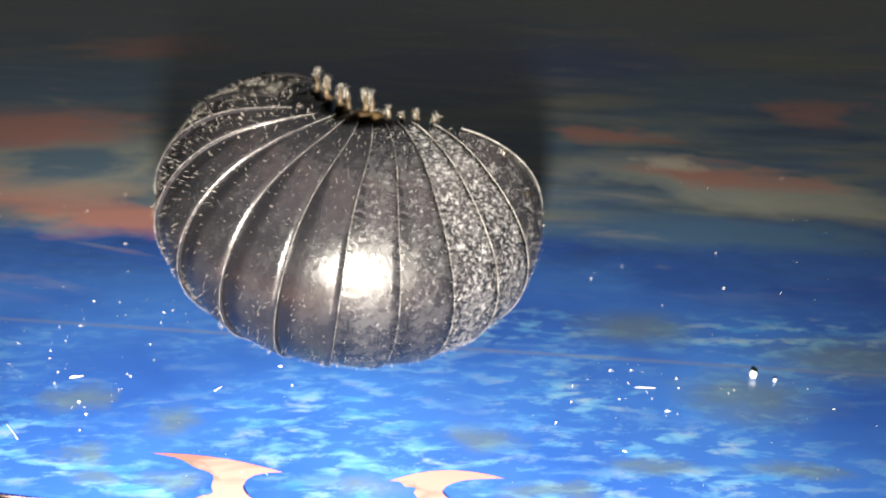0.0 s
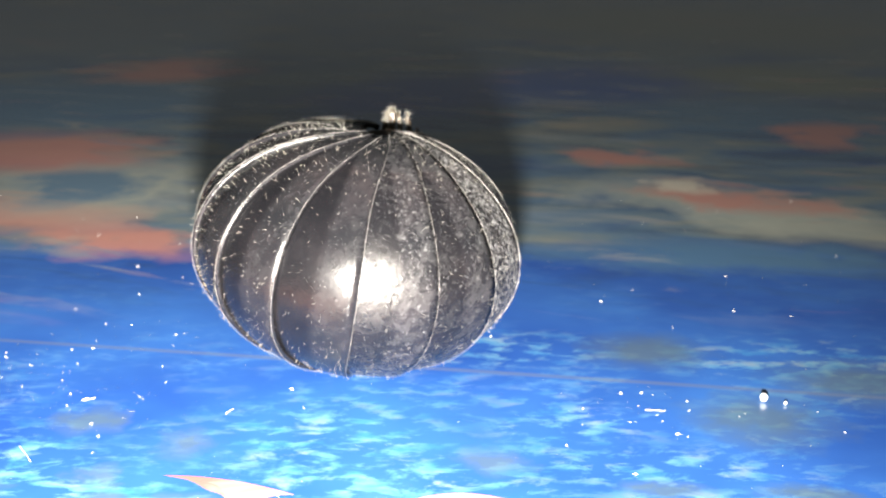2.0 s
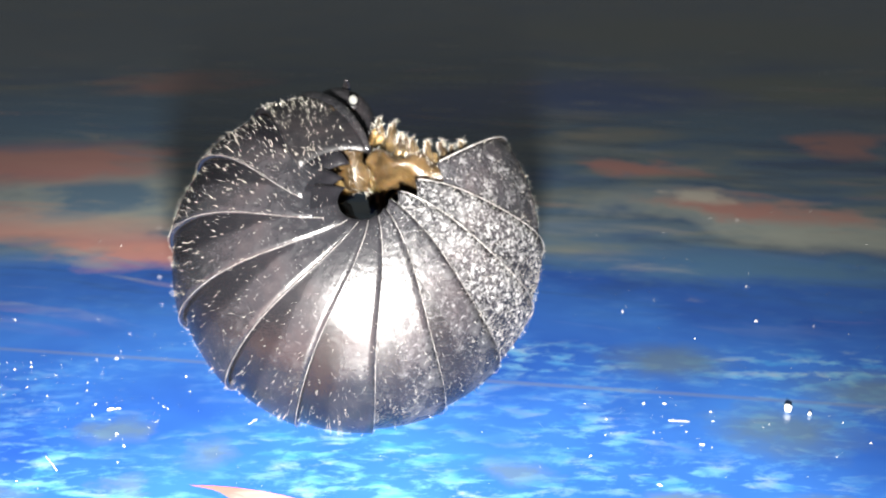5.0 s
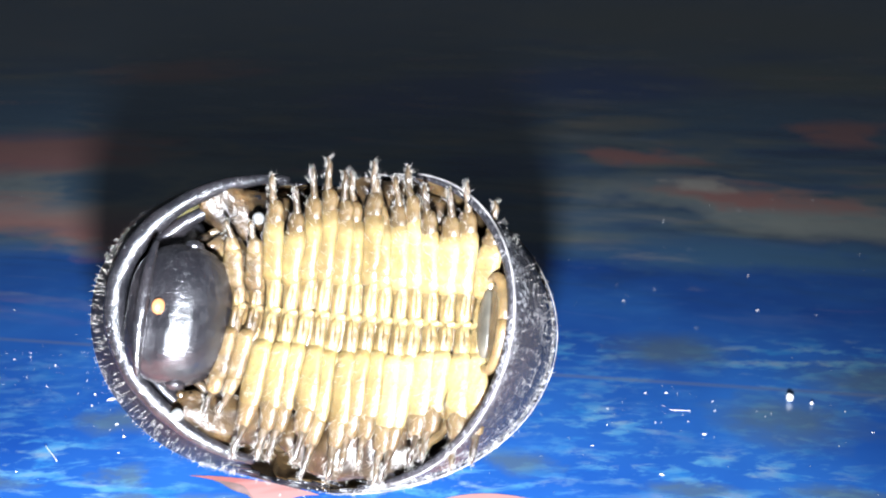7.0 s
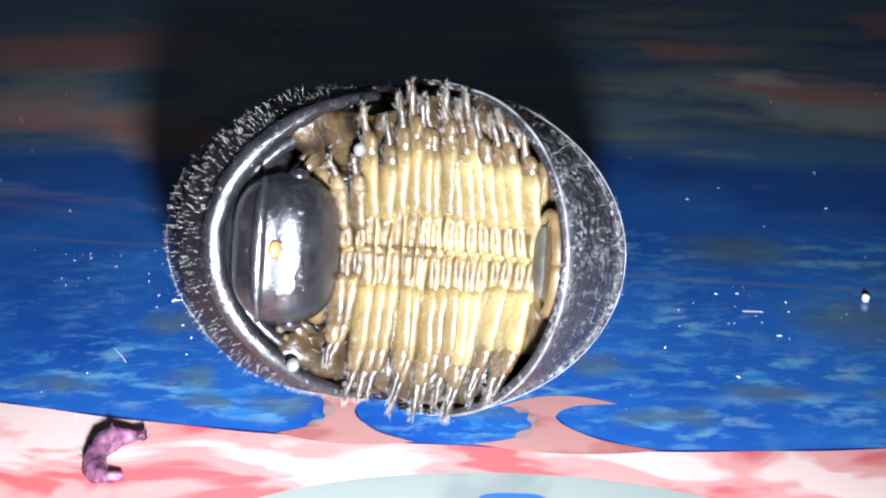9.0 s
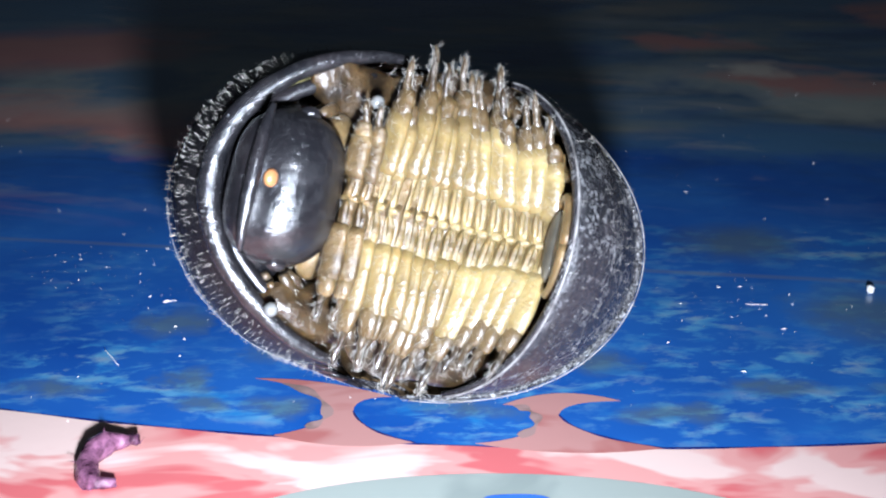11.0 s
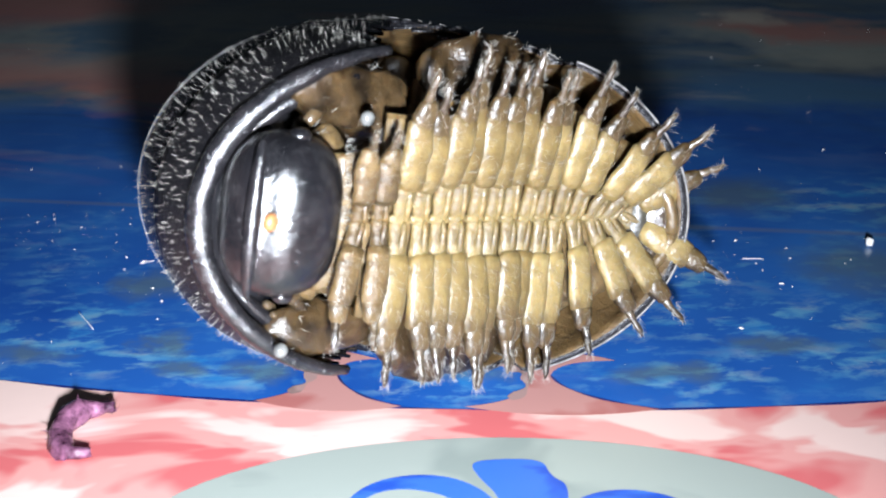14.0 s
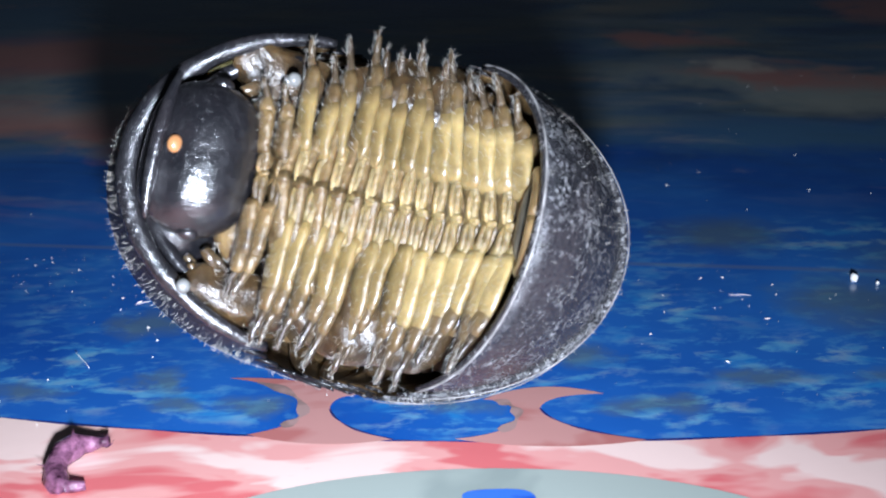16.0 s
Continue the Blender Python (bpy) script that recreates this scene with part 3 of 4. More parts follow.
def tergite(k, root):
    def outer(u, v):
        alpha = (-88 + 176 * v) * SPAN[k]
        lift = 0.34 * u - 0.30
        return shell_point(k, alpha, plate_edge(k, alpha, u), lift)

    def inner(u, v):
        alpha = (-88 + 176 * v) * SPAN[k]
        lift = 0.34 * u - 0.30
        return shell_point(k, alpha, plate_edge(k, alpha, u), lift - 0.32 * (1 - 0.5 * abs(2 * v - 1) ** 4))

    name = "thoracic_shield" if k == 0 else "anal_shield" if k == COUNT - 1 else "tergite"
    bm = bmesh.new()
    grid_shell(bm, outer, inner, 10, 40)
    for i, f in enumerate(bm.faces):
        if i < 800 and i % 2:
            f.material_index = 1
    ob = part(name, bm, [SHIELD if k == 0 else TAIL_SHELL if k == COUNT - 1 else DUSTY_SHELL if k > 8 else MID_SHELL if k > 6 else SHELL, SKIN], root)
    # pale rear margin
    bm = bmesh.new()
    pts = [shell_point(k, a, plate_edge(k, a, 1.0), 0.10) for a in (SPAN[k] * i for i in range(-87, 88, 3))]
    if k:
        tube(bm, pts, [0.06 if k == COUNT - 1 else 0.013 if k < 9 else 0.03] * len(pts), 5, up=(1, 0, 0))
        part("rim", bm, RIM, ob, "thin pale rear rim")
    else:
        bm.free()
    if k == 0:
        bm = bmesh.new()
        pts = [shell_point(k, a, plate_edge(k, a, 0.0), -0.42) for a in (SPAN[k] * i for i in range(-87, 88, 3))]
        tube(bm, pts, [0.16 + 0.34 * math.cos(radians(a)) for a in (SPAN[k] * i for i in range(-87, 88, 3))], 12, up=(1, 0, 0))
        for v in bm.verts:
            v.co += 0.06 * noise.noise_vector(v.co * 0.9)
        part("front_rim", bm, LIP, ob, "smooth thick front rim")
    # bristles on the plate
    rng = random.Random(100 + k)
    bm = bmesh.new()
    roots = []
    for _ in range((520, 420, 260)[k] if k < 3 else 300 if k > 8 else 200):
        a, u = rng.uniform(-86, 86), rng.uniform(0.2, 1)
        p = shell_point(k, a, plate_edge(k, a, u), 0.34 * u - 0.31)
        roots.append((p, p - Vector((0, -RP * 0.6, 0))))
    hairs(bm, roots, 0.26, rng, 0.0095, 1.1)
    tagged(part("bristles", bm, HAIR, ob, "short pale bristles"), kind="stuff")
    return ob


def limb(seed, side, line, flat, sides=9):
    """One limb segment: height, distance from the midline and radius along it."""
    rng = random.Random(seed)
    bm = bmesh.new()
    pts = [(rng.uniform(-0.06, 0.06), y + rng.uniform(-0.04, 0.04), side * z) for y, z, r in line]
    tube(bm, pts, [r * rng.uniform(0.94, 1.06) for y, z, r in line], sides, flat, 0, (1, 0, 0))
    for v in bm.verts:
        v.co += 0.045 * noise.noise_vector(v.co * 1.9 + Vector((seed * 3.7, 0, 0)))
    return bm


COXA = ((-0.16, 0.05, 0.10), (-0.34, 0.20, 0.20), (-0.44, 0.6, 0.23), (-0.50, 1.2, 0.24), (-0.56, 1.8, 0.26), (-0.62, 2.3, 0.25), (-0.62, 2.6, 0.12))
FEMUR = ((-0.56, 1.80, 0.14), (-0.74, 1.92, 0.27), (-0.82, 2.3, 0.31), (-0.90, 3.0, 0.32), (-0.98, 3.7, 0.33), (-1.02, 4.4, 0.33), (-1.04, 4.9, 0.31), (-1.02, 5.2, 0.20))
TIBIA = ((-0.94, 4.5, 0.22), (-1.02, 4.8, 0.33), (-1.10, 5.2, 0.33), (-1.16, 5.6, 0.30), (-1.20, 5.9, 0.26), (-1.20, 6.1, 0.15))
FOOT = ((-1.10, 5.7, 0.16), (-1.20, 5.95, 0.22), (-1.32, 6.3, 0.20), (-1.42, 6.65, 0.16), (-1.50, 6.85, 0.17), (-1.58, 7.2, 0.13), (-1.64, 7.5, 0.04))


def coxa_mesh(seed, side):
    """The flat rib by which a leg starts at the midline, with a narrow ridge along it."""
    bm = limb(seed, side, COXA, 1.75)
    tube(bm, [(0.12, -0.60 - 0.12 * math.sin(1.4 * z), side * z) for z in (0.3, 0.7, 1.1, 1.5, 1.9, 2.2)], [0.06, 0.15, 0.17, 0.17, 0.15, 0.06], 7, 1.0, 0, (1, 0, 0))
    ellipsoid(bm, (0, -0.42, 0.26 * side), (0.55, 0.22, 0.24), None, 12, 8)
    return bm


def side_plate(side):
    """The flat fleshy plate behind a leg that closes the belly."""
    def top(u, v):
        z = 5.0 * v
        return Vector(((u - 0.5) * (1.75 - 0.35 * v), 0.15 + 0.10 * math.cos(6.28 * u) + 0.25 * v * v, side * z))

    bm = bmesh.new()
    grid_shell(bm, top, lambda u, v: top(u, v) + Vector((0, 0.3, 0)), 4, 10)
    bmesh.ops.recalc_face_normals(bm, faces=bm.faces[:])
    return bm


def leg_bristles(seed, side):
    rng = random.Random(seed + 40)
    bm = bmesh.new()
    roots = []
    for _ in range(36):
        w = rng.random()
        roots.append((Vector((rng.uniform(-0.5, 0.5), -1.20 - 0.1 * w, side * (1.9 + 3.0 * w))), (rng.uniform(-0.9, 0.9), -0.8, 0.5 * side)))
    for _ in range(66):
        w = rng.random()
        if rng.random() < 0.65:
            p = Vector((rng.uniform(-0.2, 0.2), -1.5 - 0.15 * w, side * (6.5 + 0.95 * w)))
        else:
            p = Vector((rng.uniform(-0.3, 0.3), -1.40 - 0.2 * w, side * (4.9 + 1.8 * w)))
        roots.append((p, (rng.uniform(-0.8, 0.8), -0.3, 0.9 * side)))
    hairs(bm, roots, 0.40, rng, 0.0075, 0.6)
    return bm


def mesh_of(name, bm, mat):
    holder = part(name, bm, mat)
    me = holder.data
    bpy.data.objects.remove(holder)
    return me


def leg_set(seed, side, zone):
    """The meshes of one leg: zone 0 is beside the head, 1 in the middle, 2 before the tail."""
    return (mesh_of("leg", coxa_mesh(seed, side), (TAN, GOLD, GOLD)[zone]), mesh_of("thigh", limb(seed + 10, side, FEMUR, 1.95, 16), (TAN, STRAW, PALE_STRAW)[zone]),
            mesh_of("shank", limb(seed + 20, side, TIBIA, 1.55, 12), (TAN, OLIVE_TAN, OLIVE_TAN)[zone]), mesh_of("foot", limb(seed + 30, side, FOOT, 1.0, 8), BROWN),
            mesh_of("bristles", leg_bristles(seed, side), HAIR), mesh_of("side_plate", side_plate(side), TAN))


LEG_MESHES = {(side, zone): [leg_set(i, side, zone) for i in range(5)] for side in (1, -1) for zone in range(3)}
LEGS = []


# height of the belly in each ring's space, rising towards the thin tail
BELLY = (-0.3, -0.3, -0.3, -0.3, -0.3, -0.3, -0.3, -0.2, -0.1, 0.1, 0.6, 1.2)


def belly(k, ob):
    if k == 0:
        return
    w = RP * radians(STEP) * 0.5
    half = (6.0, 6.2, 6.2, 6.1, 6.0)[max(k - 7, 0)]
    reach = 4.6 if k == COUNT - 1 else 2.0
    base, thick = BELLY[k] + (0.45 if k == COUNT - 1 else -0.2), 2.0 if k < 9 else 0.7

    def top(u, v):
        z = half * (2 * v - 1)
        if k == COUNT - 1:
            z *= math.sqrt(1 - 0.95 * u * u)
        return Vector(((reach * u - 1) * w * 0.9, base + (0.05 * math.cos(u * 34) if k == COUNT - 1 else 0.10 * math.cos((2 * u - 1) * 6.28)) + 3.5 * u ** 2.5 * (k == COUNT - 1) + (1.2 if k < 8 else -0.6) * abs(z / half) ** 3, z))

    def low(u, v):
        p = top(u, v)
        return Vector((p.x, p.y + thick * (1 - 0.6 * abs(2 * v - 1)), p.z))

    bm = bmesh.new()
    grid_shell(bm, top, low, 60 if k == COUNT - 1 else 8, 24)
    part("sternite", bm, SKIN if k < 8 else TAN, ob, "tan ridged belly plate")
    bm = bmesh.new()
    for dx in (-0.25, 0.25):
        ellipsoid(bm, (dx * 2 * w, base - 0.2, 0), (0.42 * w, 0.30, 0.34), None, 10, 8)
    part("midline_ridge", bm, GOLD, ob, "raised golden midline")
    if 1 < k < 9:
        for side in (1, -1):
            bm = bmesh.new()
            ellipsoid(bm, (0.2, BELLY[k] + 1.0, 4.9 * LAT[k] * side), (1.1, 0.6, 1.2), None, 14, 10)
            part("side_lobe", bm, LOBE, ob, "glossy brown side lobe")
    for dx in (-0.5, 0.5) if 1 < k < 10 else ():
        for side in (1, -1):
            coxa, thigh, shank, foot, fur, plate = LEG_MESHES[side, (k > 2) + (k > 6)][(k * 7 + int(dx * 4) * 3 + side) % 5]
            leg = new("leg", coxa)
            leg.parent = ob.parent
            tagged(leg, "brown leg beside the head" if k < 3 else "golden jointed leg")
            for name, me, label in (("thigh", thigh, "glossy swollen thigh"), ("shank", shank, "olive tan shank"), ("foot", foot, "dark brown foot"), ("bristles", fur, "pale brush of bristles"), ("side_plate", plate, "tan fleshy side plate")):
                piece = tagged(new(name, me), label, kind="stuff" if name == "bristles" else "")
                piece.parent = leg
            short = (1.0 if ((2 * k + (dx > 0)) % 3 == 0 if side > 0 else k % 2 == 1) else 0.92) - (0, 0, 0.22 + 0.16 * (side > 0), 0.08 + 0.06 * (side > 0))[k if k < 4 else 0] - max(k + 0.5 * (dx > 0) - 7.5, 0) * 0.08
            leg.scale = (1.0 if k > 2 else 0.85, 0.95, short)
            LEGS.append((leg, k, dx, side))


def head(ob, k=0):
    """The glossy head capsule tucked under the front shield."""
    base = Matrix.Translation((-2.4, 4.4, 0))
    turn = Matrix.Rotation(radians(-14), 4, "Z")

    def at(x, y, z):
        return base @ turn @ Vector((x, y, z))

    bm = bmesh.new()
    ellipsoid(bm, (0, 0, 0), (2.0, 2.3, 3.2), None, 40, 32)
    for v in bm.verts:
        q = min(abs(v.co.z) / 3.2, 0.999)
        full = math.sqrt(1 - q ** 3.4) / math.sqrt(1 - q * q)
        v.co.x *= full
        v.co.y *= full
        f = max(0, 1 - abs(v.co.y - 1.2) / 0.4) * max(0, 1 - (v.co.z / 3.2) ** 2)
        if v.co.x < 0:
            v.co.x += 0.22 * f
    bmesh.ops.transform(bm, matrix=base @ turn, verts=bm.verts)
    cap = part("head", bm, HEAD, ob, "glossy black head capsule")
    bm = bmesh.new()
    ellipsoid(bm, at(-1.72, 1.10, 0.05), (0.24, 0.30, 0.36), None, 14, 10)
    part("spot", bm, ORANGE, cap, "small orange spot")
    bm = bmesh.new()
    pts = [at(-1.05 - 0.50 * math.cos(a), 1.40 + 0.35 * math.cos(a), 3.1 * math.sin(a)) for a in (radians(-72 + 4 * i) for i in range(37))]
    tube(bm, pts, [0.10 + 0.20 * math.sin(math.pi * i / 36) for i in range(37)], 12, up=(1, 0, 0))
    part("lip", bm, HEAD, cap, "thin glossy curved lip")
    bm = bmesh.new()
    pts = [shell_point(k, a, plate_edge(k, a, 0.0) + 3, -1.3) for a in range(-72, 73, 4)]
    tube(bm, pts, [0.2 + 0.2 * math.cos(radians(a)) for a in range(-72, 73, 4)], 10, up=(1, 0, 0))
    part("collum", bm, HEAD, ob, "smooth black collar behind the head")
    bm = bmesh.new()
    ellipsoid(bm, (0.6, 4.0, 0), (2.2, 2.4, 4.8), None, 28, 18)
    part("neck", bm, HEAD, ob, "black flesh behind the head")
    # row of stiff bristles along the lower edge
    rng = random.Random(77)
    bm = bmesh.new()
    roots = [(at(-0.6 + 0.3 * rng.random(), -2.3 + 0.4 * abs(z / 4) ** 2, z), (-0.7, -0.5, 0.1 * z)) for z in (rng.uniform(-3.3, 3.3) for _ in range(90))]
    hairs(bm, roots, 0.6, rng, 0.013, 0.5)
    tagged(part("mouth_bristles", bm, HAIR, cap, "pale bristles round the mouth"), kind="stuff")
    for side in (1, -1):
        bm = bmesh.new()
        ellipsoid(bm, at(-0.5, -0.2, 3.1 * side), (0.4, 0.45, 0.3), None, 14, 10)
        part("eye", bm, HEAD, cap, "small round black eye")
        bm = bmesh.new()
        tube(bm, [at(0.9, -1.0, 3.4 * side), at(1.3, -1.6, 3.9 * side), at(2.0, -1.9, 4.1 * side), at(2.7, -2.0, 4.0 * side), at(3.2, -2.0, 3.8 * side)], [0.22, 0.34, 0.25, 0.32, 0.12], 10)
        part("antenna", bm, LOBE, cap, "stubby brown antenna")
        bm = bmesh.new()
        ellipsoid(bm, at(1.9, -3.0, 4.9 * side), (0.9, 3.0, 1.25), None, 22, 14)
        if side > 0:
            ellipsoid(bm, at(2.7, -4.3, 4.3), (1.5, 1.5, 1.5), None, 26, 18)
        for v in bm.verts:
            v.co += 0.45 * noise.noise_vector(v.co * 1.1)
        tufts = [(v.co.copy(), Vector((0.3, -1.0, 0.7 * side))) for v in bm.verts if v.co.y < 1.2]
        cheek = part("cheek", bm, CHEEK, ob, "glossy tan and brown lobe beside the head")
        bm = bmesh.new()
        hairs(bm, [rng.choice(tufts) for _ in range(70)], 0.55, rng, 0.012, 0.8)
        tagged(part("bristles", bm, HAIR, cheek, "pale bristles"), kind="stuff")
        bm = bmesh.new()
        arc = [shell_point(k, a * side, plate_edge(k, a * side, 0.0) + 5, -1.15) for a in range(30, 71, 4)]
        tube(bm, arc, [0.05 + 0.30 * math.sin(math.pi * i / (len(arc) - 1)) for i in range(len(arc))], 10, up=(1, 0, 0))
        part("flap", bm, FLAP, ob, "pale olive-yellow flap beside the head")
        bm = bmesh.new()
        ellipsoid(bm, at(-0.4, -2.9, 4.2) if side > 0 else at(-0.3, -0.5, -5.1), (0.26, 0.30, 0.30), None, 16, 10)
        part("bead", bm, BEAD, ob, "small glossy white bead beside the head")
    bm = bmesh.new()
    ellipsoid(bm, (-1.5, 2.0, 0), (1.25, 1.3, 3.6), None, 24, 16)
    for v in bm.verts:
        v.co += 0.2 * noise.noise_vector(v.co * 1.6)
    part("mouth_plate", bm, TAN, ob, "brown flesh below the mouth")
    # small feelers and fleshy folds between head and legs
    for i in range(8):
        side = 1 if i % 2 else -1
        x, y, z = rng.uniform(0.8, 2.6), rng.uniform(-2.0, -0.9), side * rng.uniform(2.2, 5.2)
        p, d = at(x, y + 0.8, z), Vector((rng.uniform(-0.3, 0.9), -1.0, 0.6 * side))
        bm = bmesh.new()
        tube(bm, [p, p + 0.5 * d, p + 0.9 * d + Vector((0.3, 0, 0)), p + 1.2 * d + Vector((0.6, 0, 0))], [0.15, 0.21, 0.16, 0.06], 9)
        part("palp", bm, (BROWN, LOBE, LOBE)[i % 3], ob, "short fleshy mouth palp")
    bm = bmesh.new()
    roots = [(at(rng.uniform(0.6, 3.0), rng.uniform(-1.9, -1.2), side * rng.uniform(1.0, 5.8)), (0.2, -1.0, 0.5 * side)) for side in (1, -1) for _ in range(90)]
    hairs(bm, roots, 0.55, rng, 0.014, 0.7)
    tagged(part("face_bristles", bm, HAIR, ob, "pale bristles beside the head"), kind="stuff")
    return cap


def tail(ob):
    """The oval closing plates inside the rim of the last shield."""
    turn = Matrix.Translation((3.9, 4.6, 0)) @ Matrix.Rotation(radians(31), 4, "Z")
    bm = bmesh.new()
    pts = [turn @ Vector((1.35 * math.cos(w), 0.05, 2.05 * math.sin(w))) for w in (2 * math.pi * i / 28 for i in range(29))]
    tube(bm, pts, [0.22 + 0.10 * math.cos(2 * math.pi * i / 28) for i in range(29)], 10, up=turn.to_3x3() @ Vector((0, 1, 0)))
    part("anal_ring", bm, TAN, ob, "tan fleshy ring round the closing plates")
    for x, rx, rz, mat, label in ((0.15, 1.25, 1.95, LOBE, "dark brown closing plate"), (-0.40, 0.60, 1.55, GREYPLATE, "smooth glossy olive-grey closing plate")):
        bm = bmesh.new()
        ellipsoid(bm, turn @ Vector((x, 0.12 + 0.4 * x, 0)), (rx, 0.32, rz), turn.to_3x3().to_4x4(), 22, 14)
        part("anal_valve", bm, mat, ob, label)


MILLIPEDE = tagged(new("pill_millipede"), "black pill millipede with golden belly curling on the sheet", "millipede")
RINGS = []
for k in range(COUNT):
    ring = tergite(k, MILLIPEDE)
    belly(k, ring)
    RINGS.append(ring)
HEAD_CAP = head(RINGS[0])


def flank(side):
    """The soft brown lobes that lie behind the feet along one side of the belly."""
    rng = random.Random(60 + side)
    bm = bmesh.new()
    ellipsoid(bm, (0, 0, 0), (3.6, 1.0, 1.8), None, 44, 24)
    for v in bm.verts:
        v.co += 0.35 * noise.noise_vector(v.co * 0.8 + Vector((0, 0, 7.0 * side)))
        v.co.y += 0.22 * math.cos(v.co.x * 3.0)
    front = [(v.co.copy(), Vector((0.2 * v.co.x, -1.5, 0.6 * side))) for v in bm.verts if v.co.y < -0.2]
    lobe = part("flank_lobe", bm, CHEEK, MILLIPEDE, "soft mottled brown flank")
    bm = bmesh.new()
    hairs(bm, [rng.choice(front) for _ in range(120)], 0.34, rng, 0.011, 0.8)
    tagged(part("bristles", bm, HAIR, lobe, "short pale bristles"), kind="stuff")
    return lobe


FLANKS = [(flank(side), side) for side in (1, -1)]
tail(RINGS[-1])


# ---- crumbs and dust on the sheet ----
def crumb(place, size, seed):
    bm = bmesh.new()
    bmesh.ops.create_icosphere(bm, subdivisions=2, radius=size)
    for v in bm.verts:
        v.co *= 1 + 0.35 * noise.noise(v.co * 2 / size + Vector((seed, 0, 0)))
        v.co.z *= 1.25
    low = min(v.co.z for v in bm.verts)
    for v in bm.verts:
        v.co += Vector((place[0], place[1], -low))
    return tagged(part("crumb", bm, CRUMB), "small white crumb lying on the blue sheet", "crumb", "crumbs on the sheet")


crumb((25.4, -4.7), 0.22, 5)
crumb((26.6, -5.2), 0.10, 6)


def dust():
    rng = random.Random(9)
    bm = bmesh.new()
    for i in range(680):
        x, y = rng.uniform(-45, 45), -26 + 75 * rng.random() ** 1.4
        if i > 420:
            x, y = Vector(rng.choice(((-24, 2), (-18, 6), (-15, -5), (-20, -2), (17, -6)))) + Vector((rng.gauss(0, 3), rng.gauss(0, 2)))
        elif y < -18:
            continue
        s = (0.010 if i > 420 else 0.017) + 0.055 * rng.random() ** 6
        a = rng.uniform(0, 6.28)
        L = s * rng.uniform(0.8, 2.2 if rng.random() < 0.8 else 4.5)
        c, n = Vector((math.cos(a), math.sin(a), 0)), Vector((-math.sin(a), math.cos(a), 0))
        p = Vector((x, y, 0.03))
        q = [bm.verts.new(p + L * c), bm.verts.new(p + s * n), bm.verts.new(p - L * c), bm.verts.new(p - s * n)]
        t = bm.verts.new(p + Vector((0, 0, s * 1.2)))
        for j in range(4):
            bm.faces.new((q[j], q[(j + 1) % 4], t))
    tagged(part("dust", bm, CRUMB, None, "", True), "fine white dust scattered over the printed sheet", "dust", kind="stuff")


dust()


def fibre(x, y, length, turn, seed):
    rng = random.Random(seed)
    bm = bmesh.new()
    c, d = math.cos(radians(turn)), math.sin(radians(turn))
    pts = []
    for i in range(9):
        u = i / 8 - 0.5
        off = 0.12 * math.sin(3 * u + rng.uniform(-0.2, 0.2))
        pts.append((x + length * u * c - off * d, y + length * u * d + off * c, 0.035))
    tube(bm, pts, [0.018] * 9, 5)
    return tagged(part("lint_fibre", bm, CRUMB), "short white lint fibre lying on the blue sheet", "fibre", "lint on the sheet")


fibre(-17.9, -11.3, 2.4, 118, 1)
fibre(-16.4, -4.3, 0.8, 5, 2)
fibre(-7.4, -6.0, 0.7, 40, 3)
fibre(18.4, -6.0, 1.2, 160, 4)


def shard():
    """The curved dark purple scrap in front."""
    bm = bmesh.new()
    pts, rad = [], []
    for i in range(13):
        a = radians(50 + 245 * i / 12)
        pts.append((-14.6 + 1.15 * math.cos(a), -21.95 + 1.65 * math.sin(a), 0.55 - 0.03 * i + 0.1 * math.sin(3 * a)))
        rad.append((0.22 + 0.34 * math.sin(math.pi * min(i / 10, 1) * 0.85) ** 1.5) * (1 + 0.2 * math.sin(5 * i)) * (0.5 if i == 12 else 1))
    tube(bm, pts, rad, 14)
    for v in bm.verts:
        v.co += 0.20 * noise.noise_vector(v.co * 3.5)
    rng = random.Random(31)
    at = [(v.co.copy(), v.co - Vector((-14.7, -21.9, 0.2))) for v in bm.verts[:]]
    hairs(bm, [rng.choice(at) for _ in range(24)], 0.32, rng, 0.02, 0.7)
    return tagged(part("seed_husk", bm, PURPLE), "curved shiny dark purple husk on the pink print", "husk")


shard()


# ---- what moves ----
# seconds and sideways shift of the head in mm
HEAD_ROWS = ((0.0, 0.0), (6.3, -0.7), (7.0, -0.7), (7.5, -0.7), (8.0, -0.5), (8.5, -0.2), (11.0, -0.2), (11.5, -0.25), (12.0, 0.2), (13.0, 0.25), (14.5, 0.35), (15.0, 0.9), (15.5, 0.5), (16.0, 0.05))
# seconds, how far the legs are spread: 0 folded in the ball, 1 fanned out
FAN_ROWS = ((0.0, 0.0), (5.8, 0.05), (6.3, 0.35), (6.5, 0.5), (7.0, 0.45), (7.5, 0.35), (8.0, 0.25), (8.5, 0.15), (11.0, 0.2), (11.5, 0.05), (13.0, 0.0), (13.2, 0.2), (13.5, 0.65), (13.8, 0.9), (14.0, 1.0), (15.0, 1.0), (15.5, 0.25), (16.0, 0.0))
# seconds, how far the legs are raised off the belly, in degrees
RAISE_ROWS = ((0.0, 0.0), (6.3, 2.0), (11.0, 3.0), (13.0, 3.0), (13.5, 3.0), (13.8, 4.0), (14.0, 4.0), (15.0, 3.0), (15.5, 6.0), (16.0, 3.0))
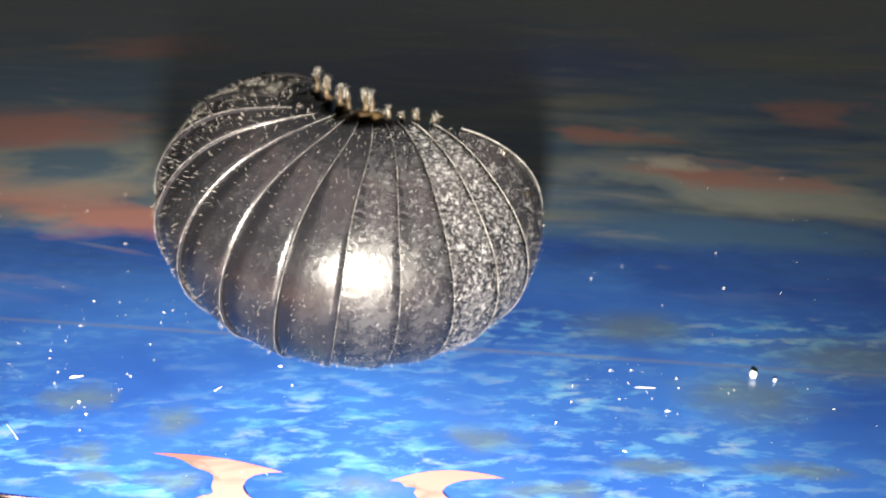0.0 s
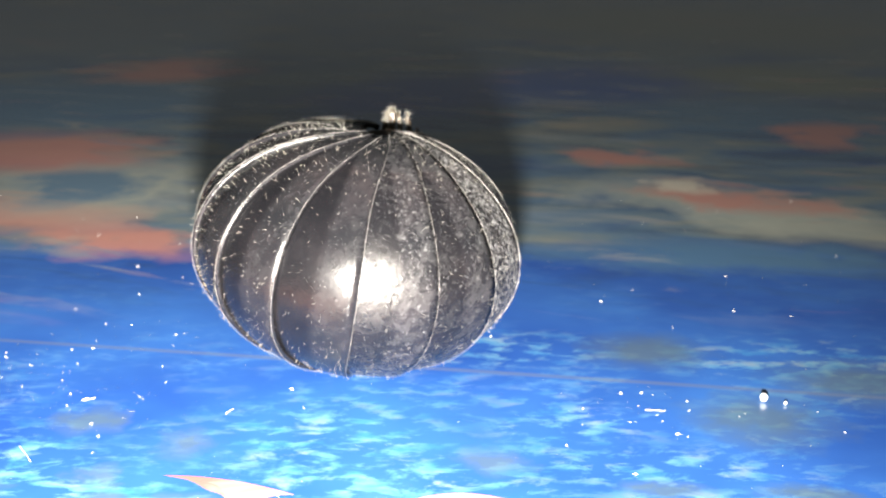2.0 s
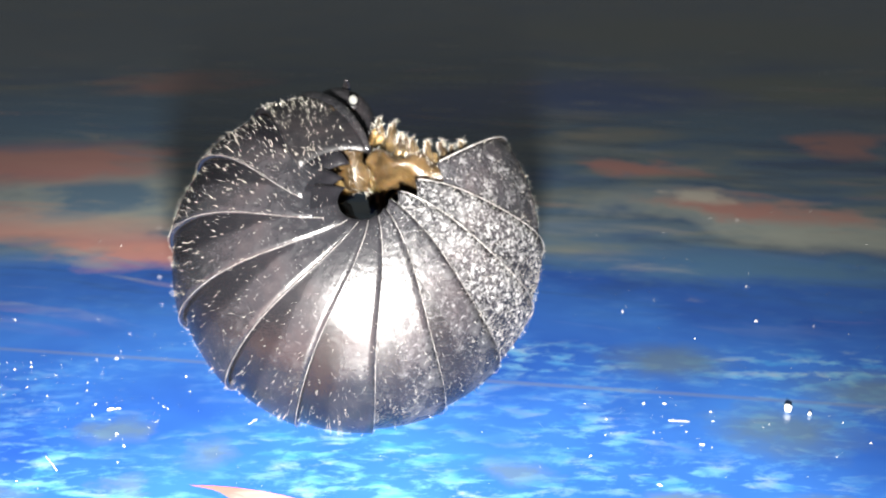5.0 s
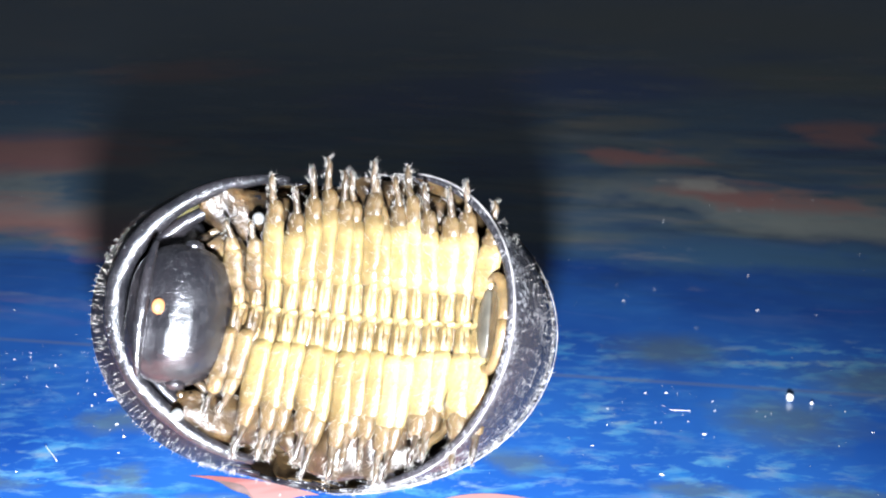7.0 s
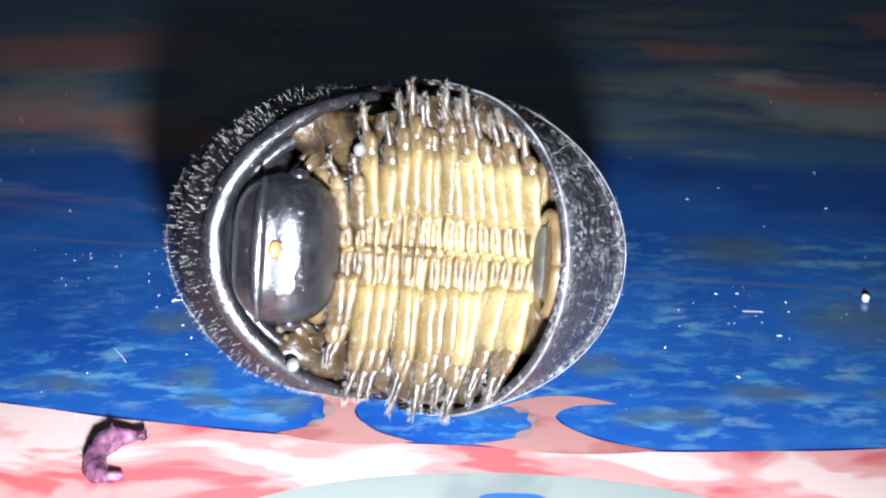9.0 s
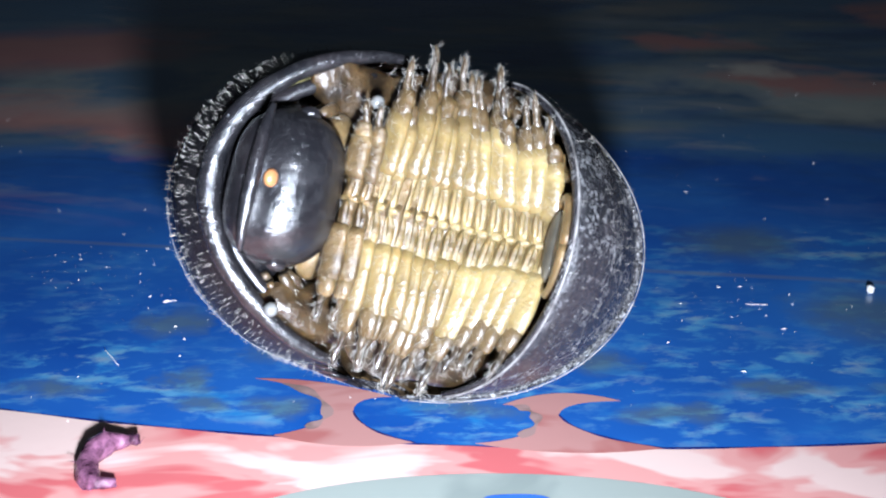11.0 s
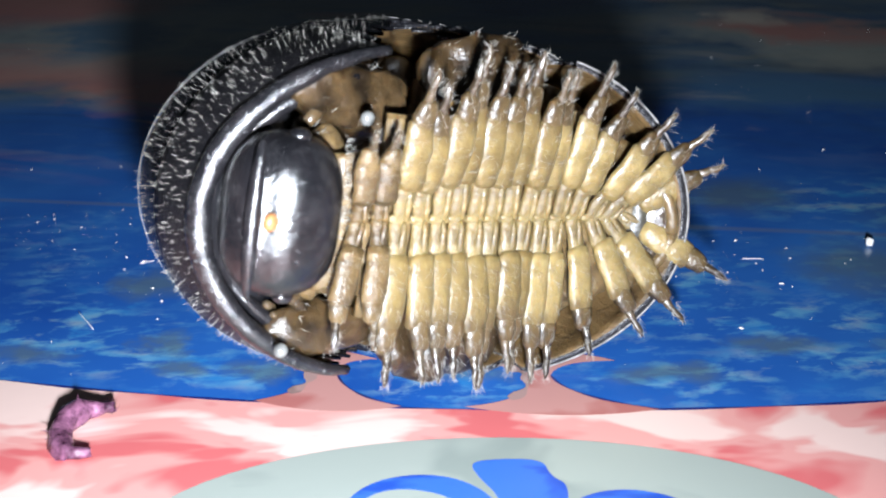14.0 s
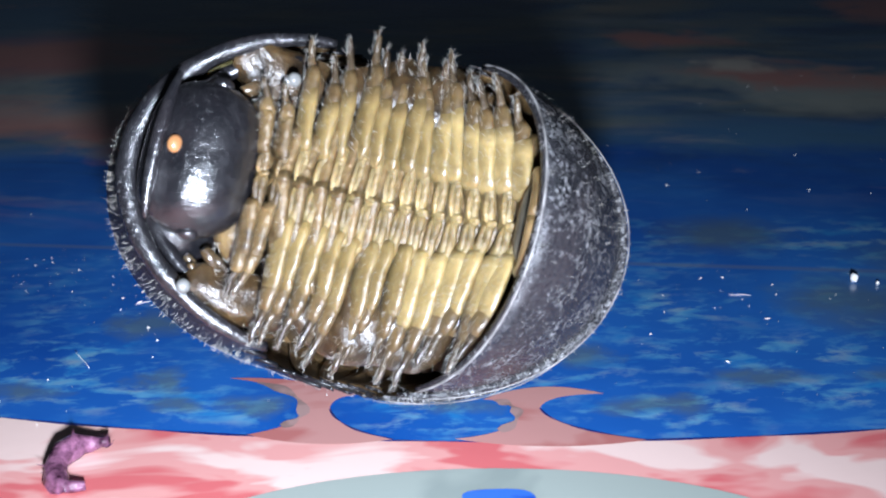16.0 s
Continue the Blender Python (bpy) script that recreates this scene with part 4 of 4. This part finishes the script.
# seconds, how far the folded legs lean together towards their tips, in degrees over the whole row
LEAN_ROWS = ((0.0, 12.0), (1.0, 12.0), (2.0, 32.0), (4.2, 32.0), (6.3, 8.0), (8.5, 6.0), (11.0, 24.0), (11.5, 34.0), (13.0, 34.0), (13.5, 10.0), (16.0, 10.0))
# seconds, how far the row of legs slides to the upper side of the belly, in mm
SLIDE_ROWS = ((0.0, -0.4), (1.0, -0.7), (4.2, -0.8), (5.2, -0.3), (6.3, 0.0), (12.5, 0.0), (13.0, 0.2), (13.5, 0.9), (13.8, 0.75), (14.0, 0.35), (14.2, 0.3), (14.5, 0.15), (15.0, -0.2), (15.5, -0.1), (16.0, 0.0))
# where the row of legs starts behind the head, and where it ends before the tail, in the spaces of the first and last ring
ROW_START, ROW_END = Vector((-3.57, 1.78, 0)), Vector((2.53, 3.8, 0))


def turned(turn, lean, roll):
    return Matrix.Rotation(radians(roll), 4, "Y") @ Matrix.Rotation(radians(lean), 4, "X") @ Matrix.Rotation(radians(turn), 4, "Z")


def motions():
    root_rows, ring_rows, spans = [], [[] for _ in range(COUNT)], []
    for t, x, y, turn, lean, roll, *curl in BODY_ROWS:
        q = turned(turn, lean, roll)
        low = 0.0
        for k, (p, a) in enumerate(chain(*curl)):
            m = Matrix.Translation((p.x, p.y, 0)) @ Matrix.Rotation(radians(a), 4, "Z")
            for al in range(-88, 89, 8):
                for u in (0, 0.5, 1):
                    low = min(low, (q @ m @ shell_point(k, al, plate_edge(k, al, u), 0.34 * u - 0.30)).z)
            if k == 0:
                start = m @ ROW_START
            end = m @ ROW_END
            m.translation *= MM
            ring_rows[k].append((t, m))
        root_rows.append((t, Matrix.Translation((x * MM, y * MM, (0.08 - low) * MM)) @ q))
        # the row of legs keeps some length in the closed ball
        d, c = end - start, 0.5 * (start + end)
        d.x = max(d.x, 4.0)
        spans.append((c - 0.5 * d, d))
    walk(MILLIPEDE, root_rows)
    for ring, rows in zip(RINGS, ring_rows):
        walk(ring, rows)
    order = sorted({(k, dx) for leg, k, dx, side in LEGS})
    for leg, k, dx, side in LEGS:
        rows = []
        along = order.index((k, dx)) / (len(order) - 1)
        for i, (t, *rest) in enumerate(BODY_ROWS):
            start, d = spans[i]
            fan = float(np.interp(t, *zip(*FAN_ROWS)))
            tight = 1 - fan
            stir = math.sin(1.9 * i + 0.9 * k + 2.0 * dx + side)
            late = max(along - 0.72, 0) / 0.28
            swing = side * (2.0 * stir * fan - 3.0 - 6.0 * tight + float(np.interp(t, *zip(*RAISE_ROWS))) + (16.0 if side > 0 else 24.0) * late * fan ** 2)
            sweep = side * ((48 if side > 0 else 60) * late ** 1.4 * fan ** 2 - 10 * max(0.2 - along, 0) / 0.2 * fan + (0.5 - along) * float(np.interp(t, *zip(*LEAN_ROWS))) * tight + 2.5 * stir)
            arch = 1.6 * math.sin(math.pi * along) * tight
            place = start + along * (1 + 0.05 * tight) * d + Vector((-d.y, d.x, 0)).normalized() * arch
            place.z = -0.25 * side + float(np.interp(t, *zip(*SLIDE_ROWS)))
            m = Matrix.Translation(place * MM) @ Matrix.Rotation(math.atan2(d.y, d.x), 4, "Z")
            m = m @ Matrix.Rotation(radians(sweep), 4, "Y") @ Matrix.Rotation(radians(swing), 4, "X") @ Matrix.Rotation(radians(-48 * tight - 6), 4, "Z")
            rows.append((t, m))
        walk(leg, rows)
    for lobe, side in FLANKS:
        rows = []
        for (t, *rest), (start, d) in zip(BODY_ROWS, spans):
            fan = float(np.interp(t, *zip(*FAN_ROWS)))
            place = start + 0.5 * d + Vector((-d.y, d.x, 0)).normalized() * (2.3 + 1.2 * min(fan, 1 - fan))
            place.z = (4.9 + 1.2 * fan) * side
            rows.append((t, Matrix.Translation(place * MM) @ Matrix.Rotation(math.atan2(d.y, d.x), 4, "Z")))
        walk(lobe, rows)
    walk(HEAD_CAP, [(t, pose(0, 0, z * MM)) for t, z in HEAD_ROWS])


motions()
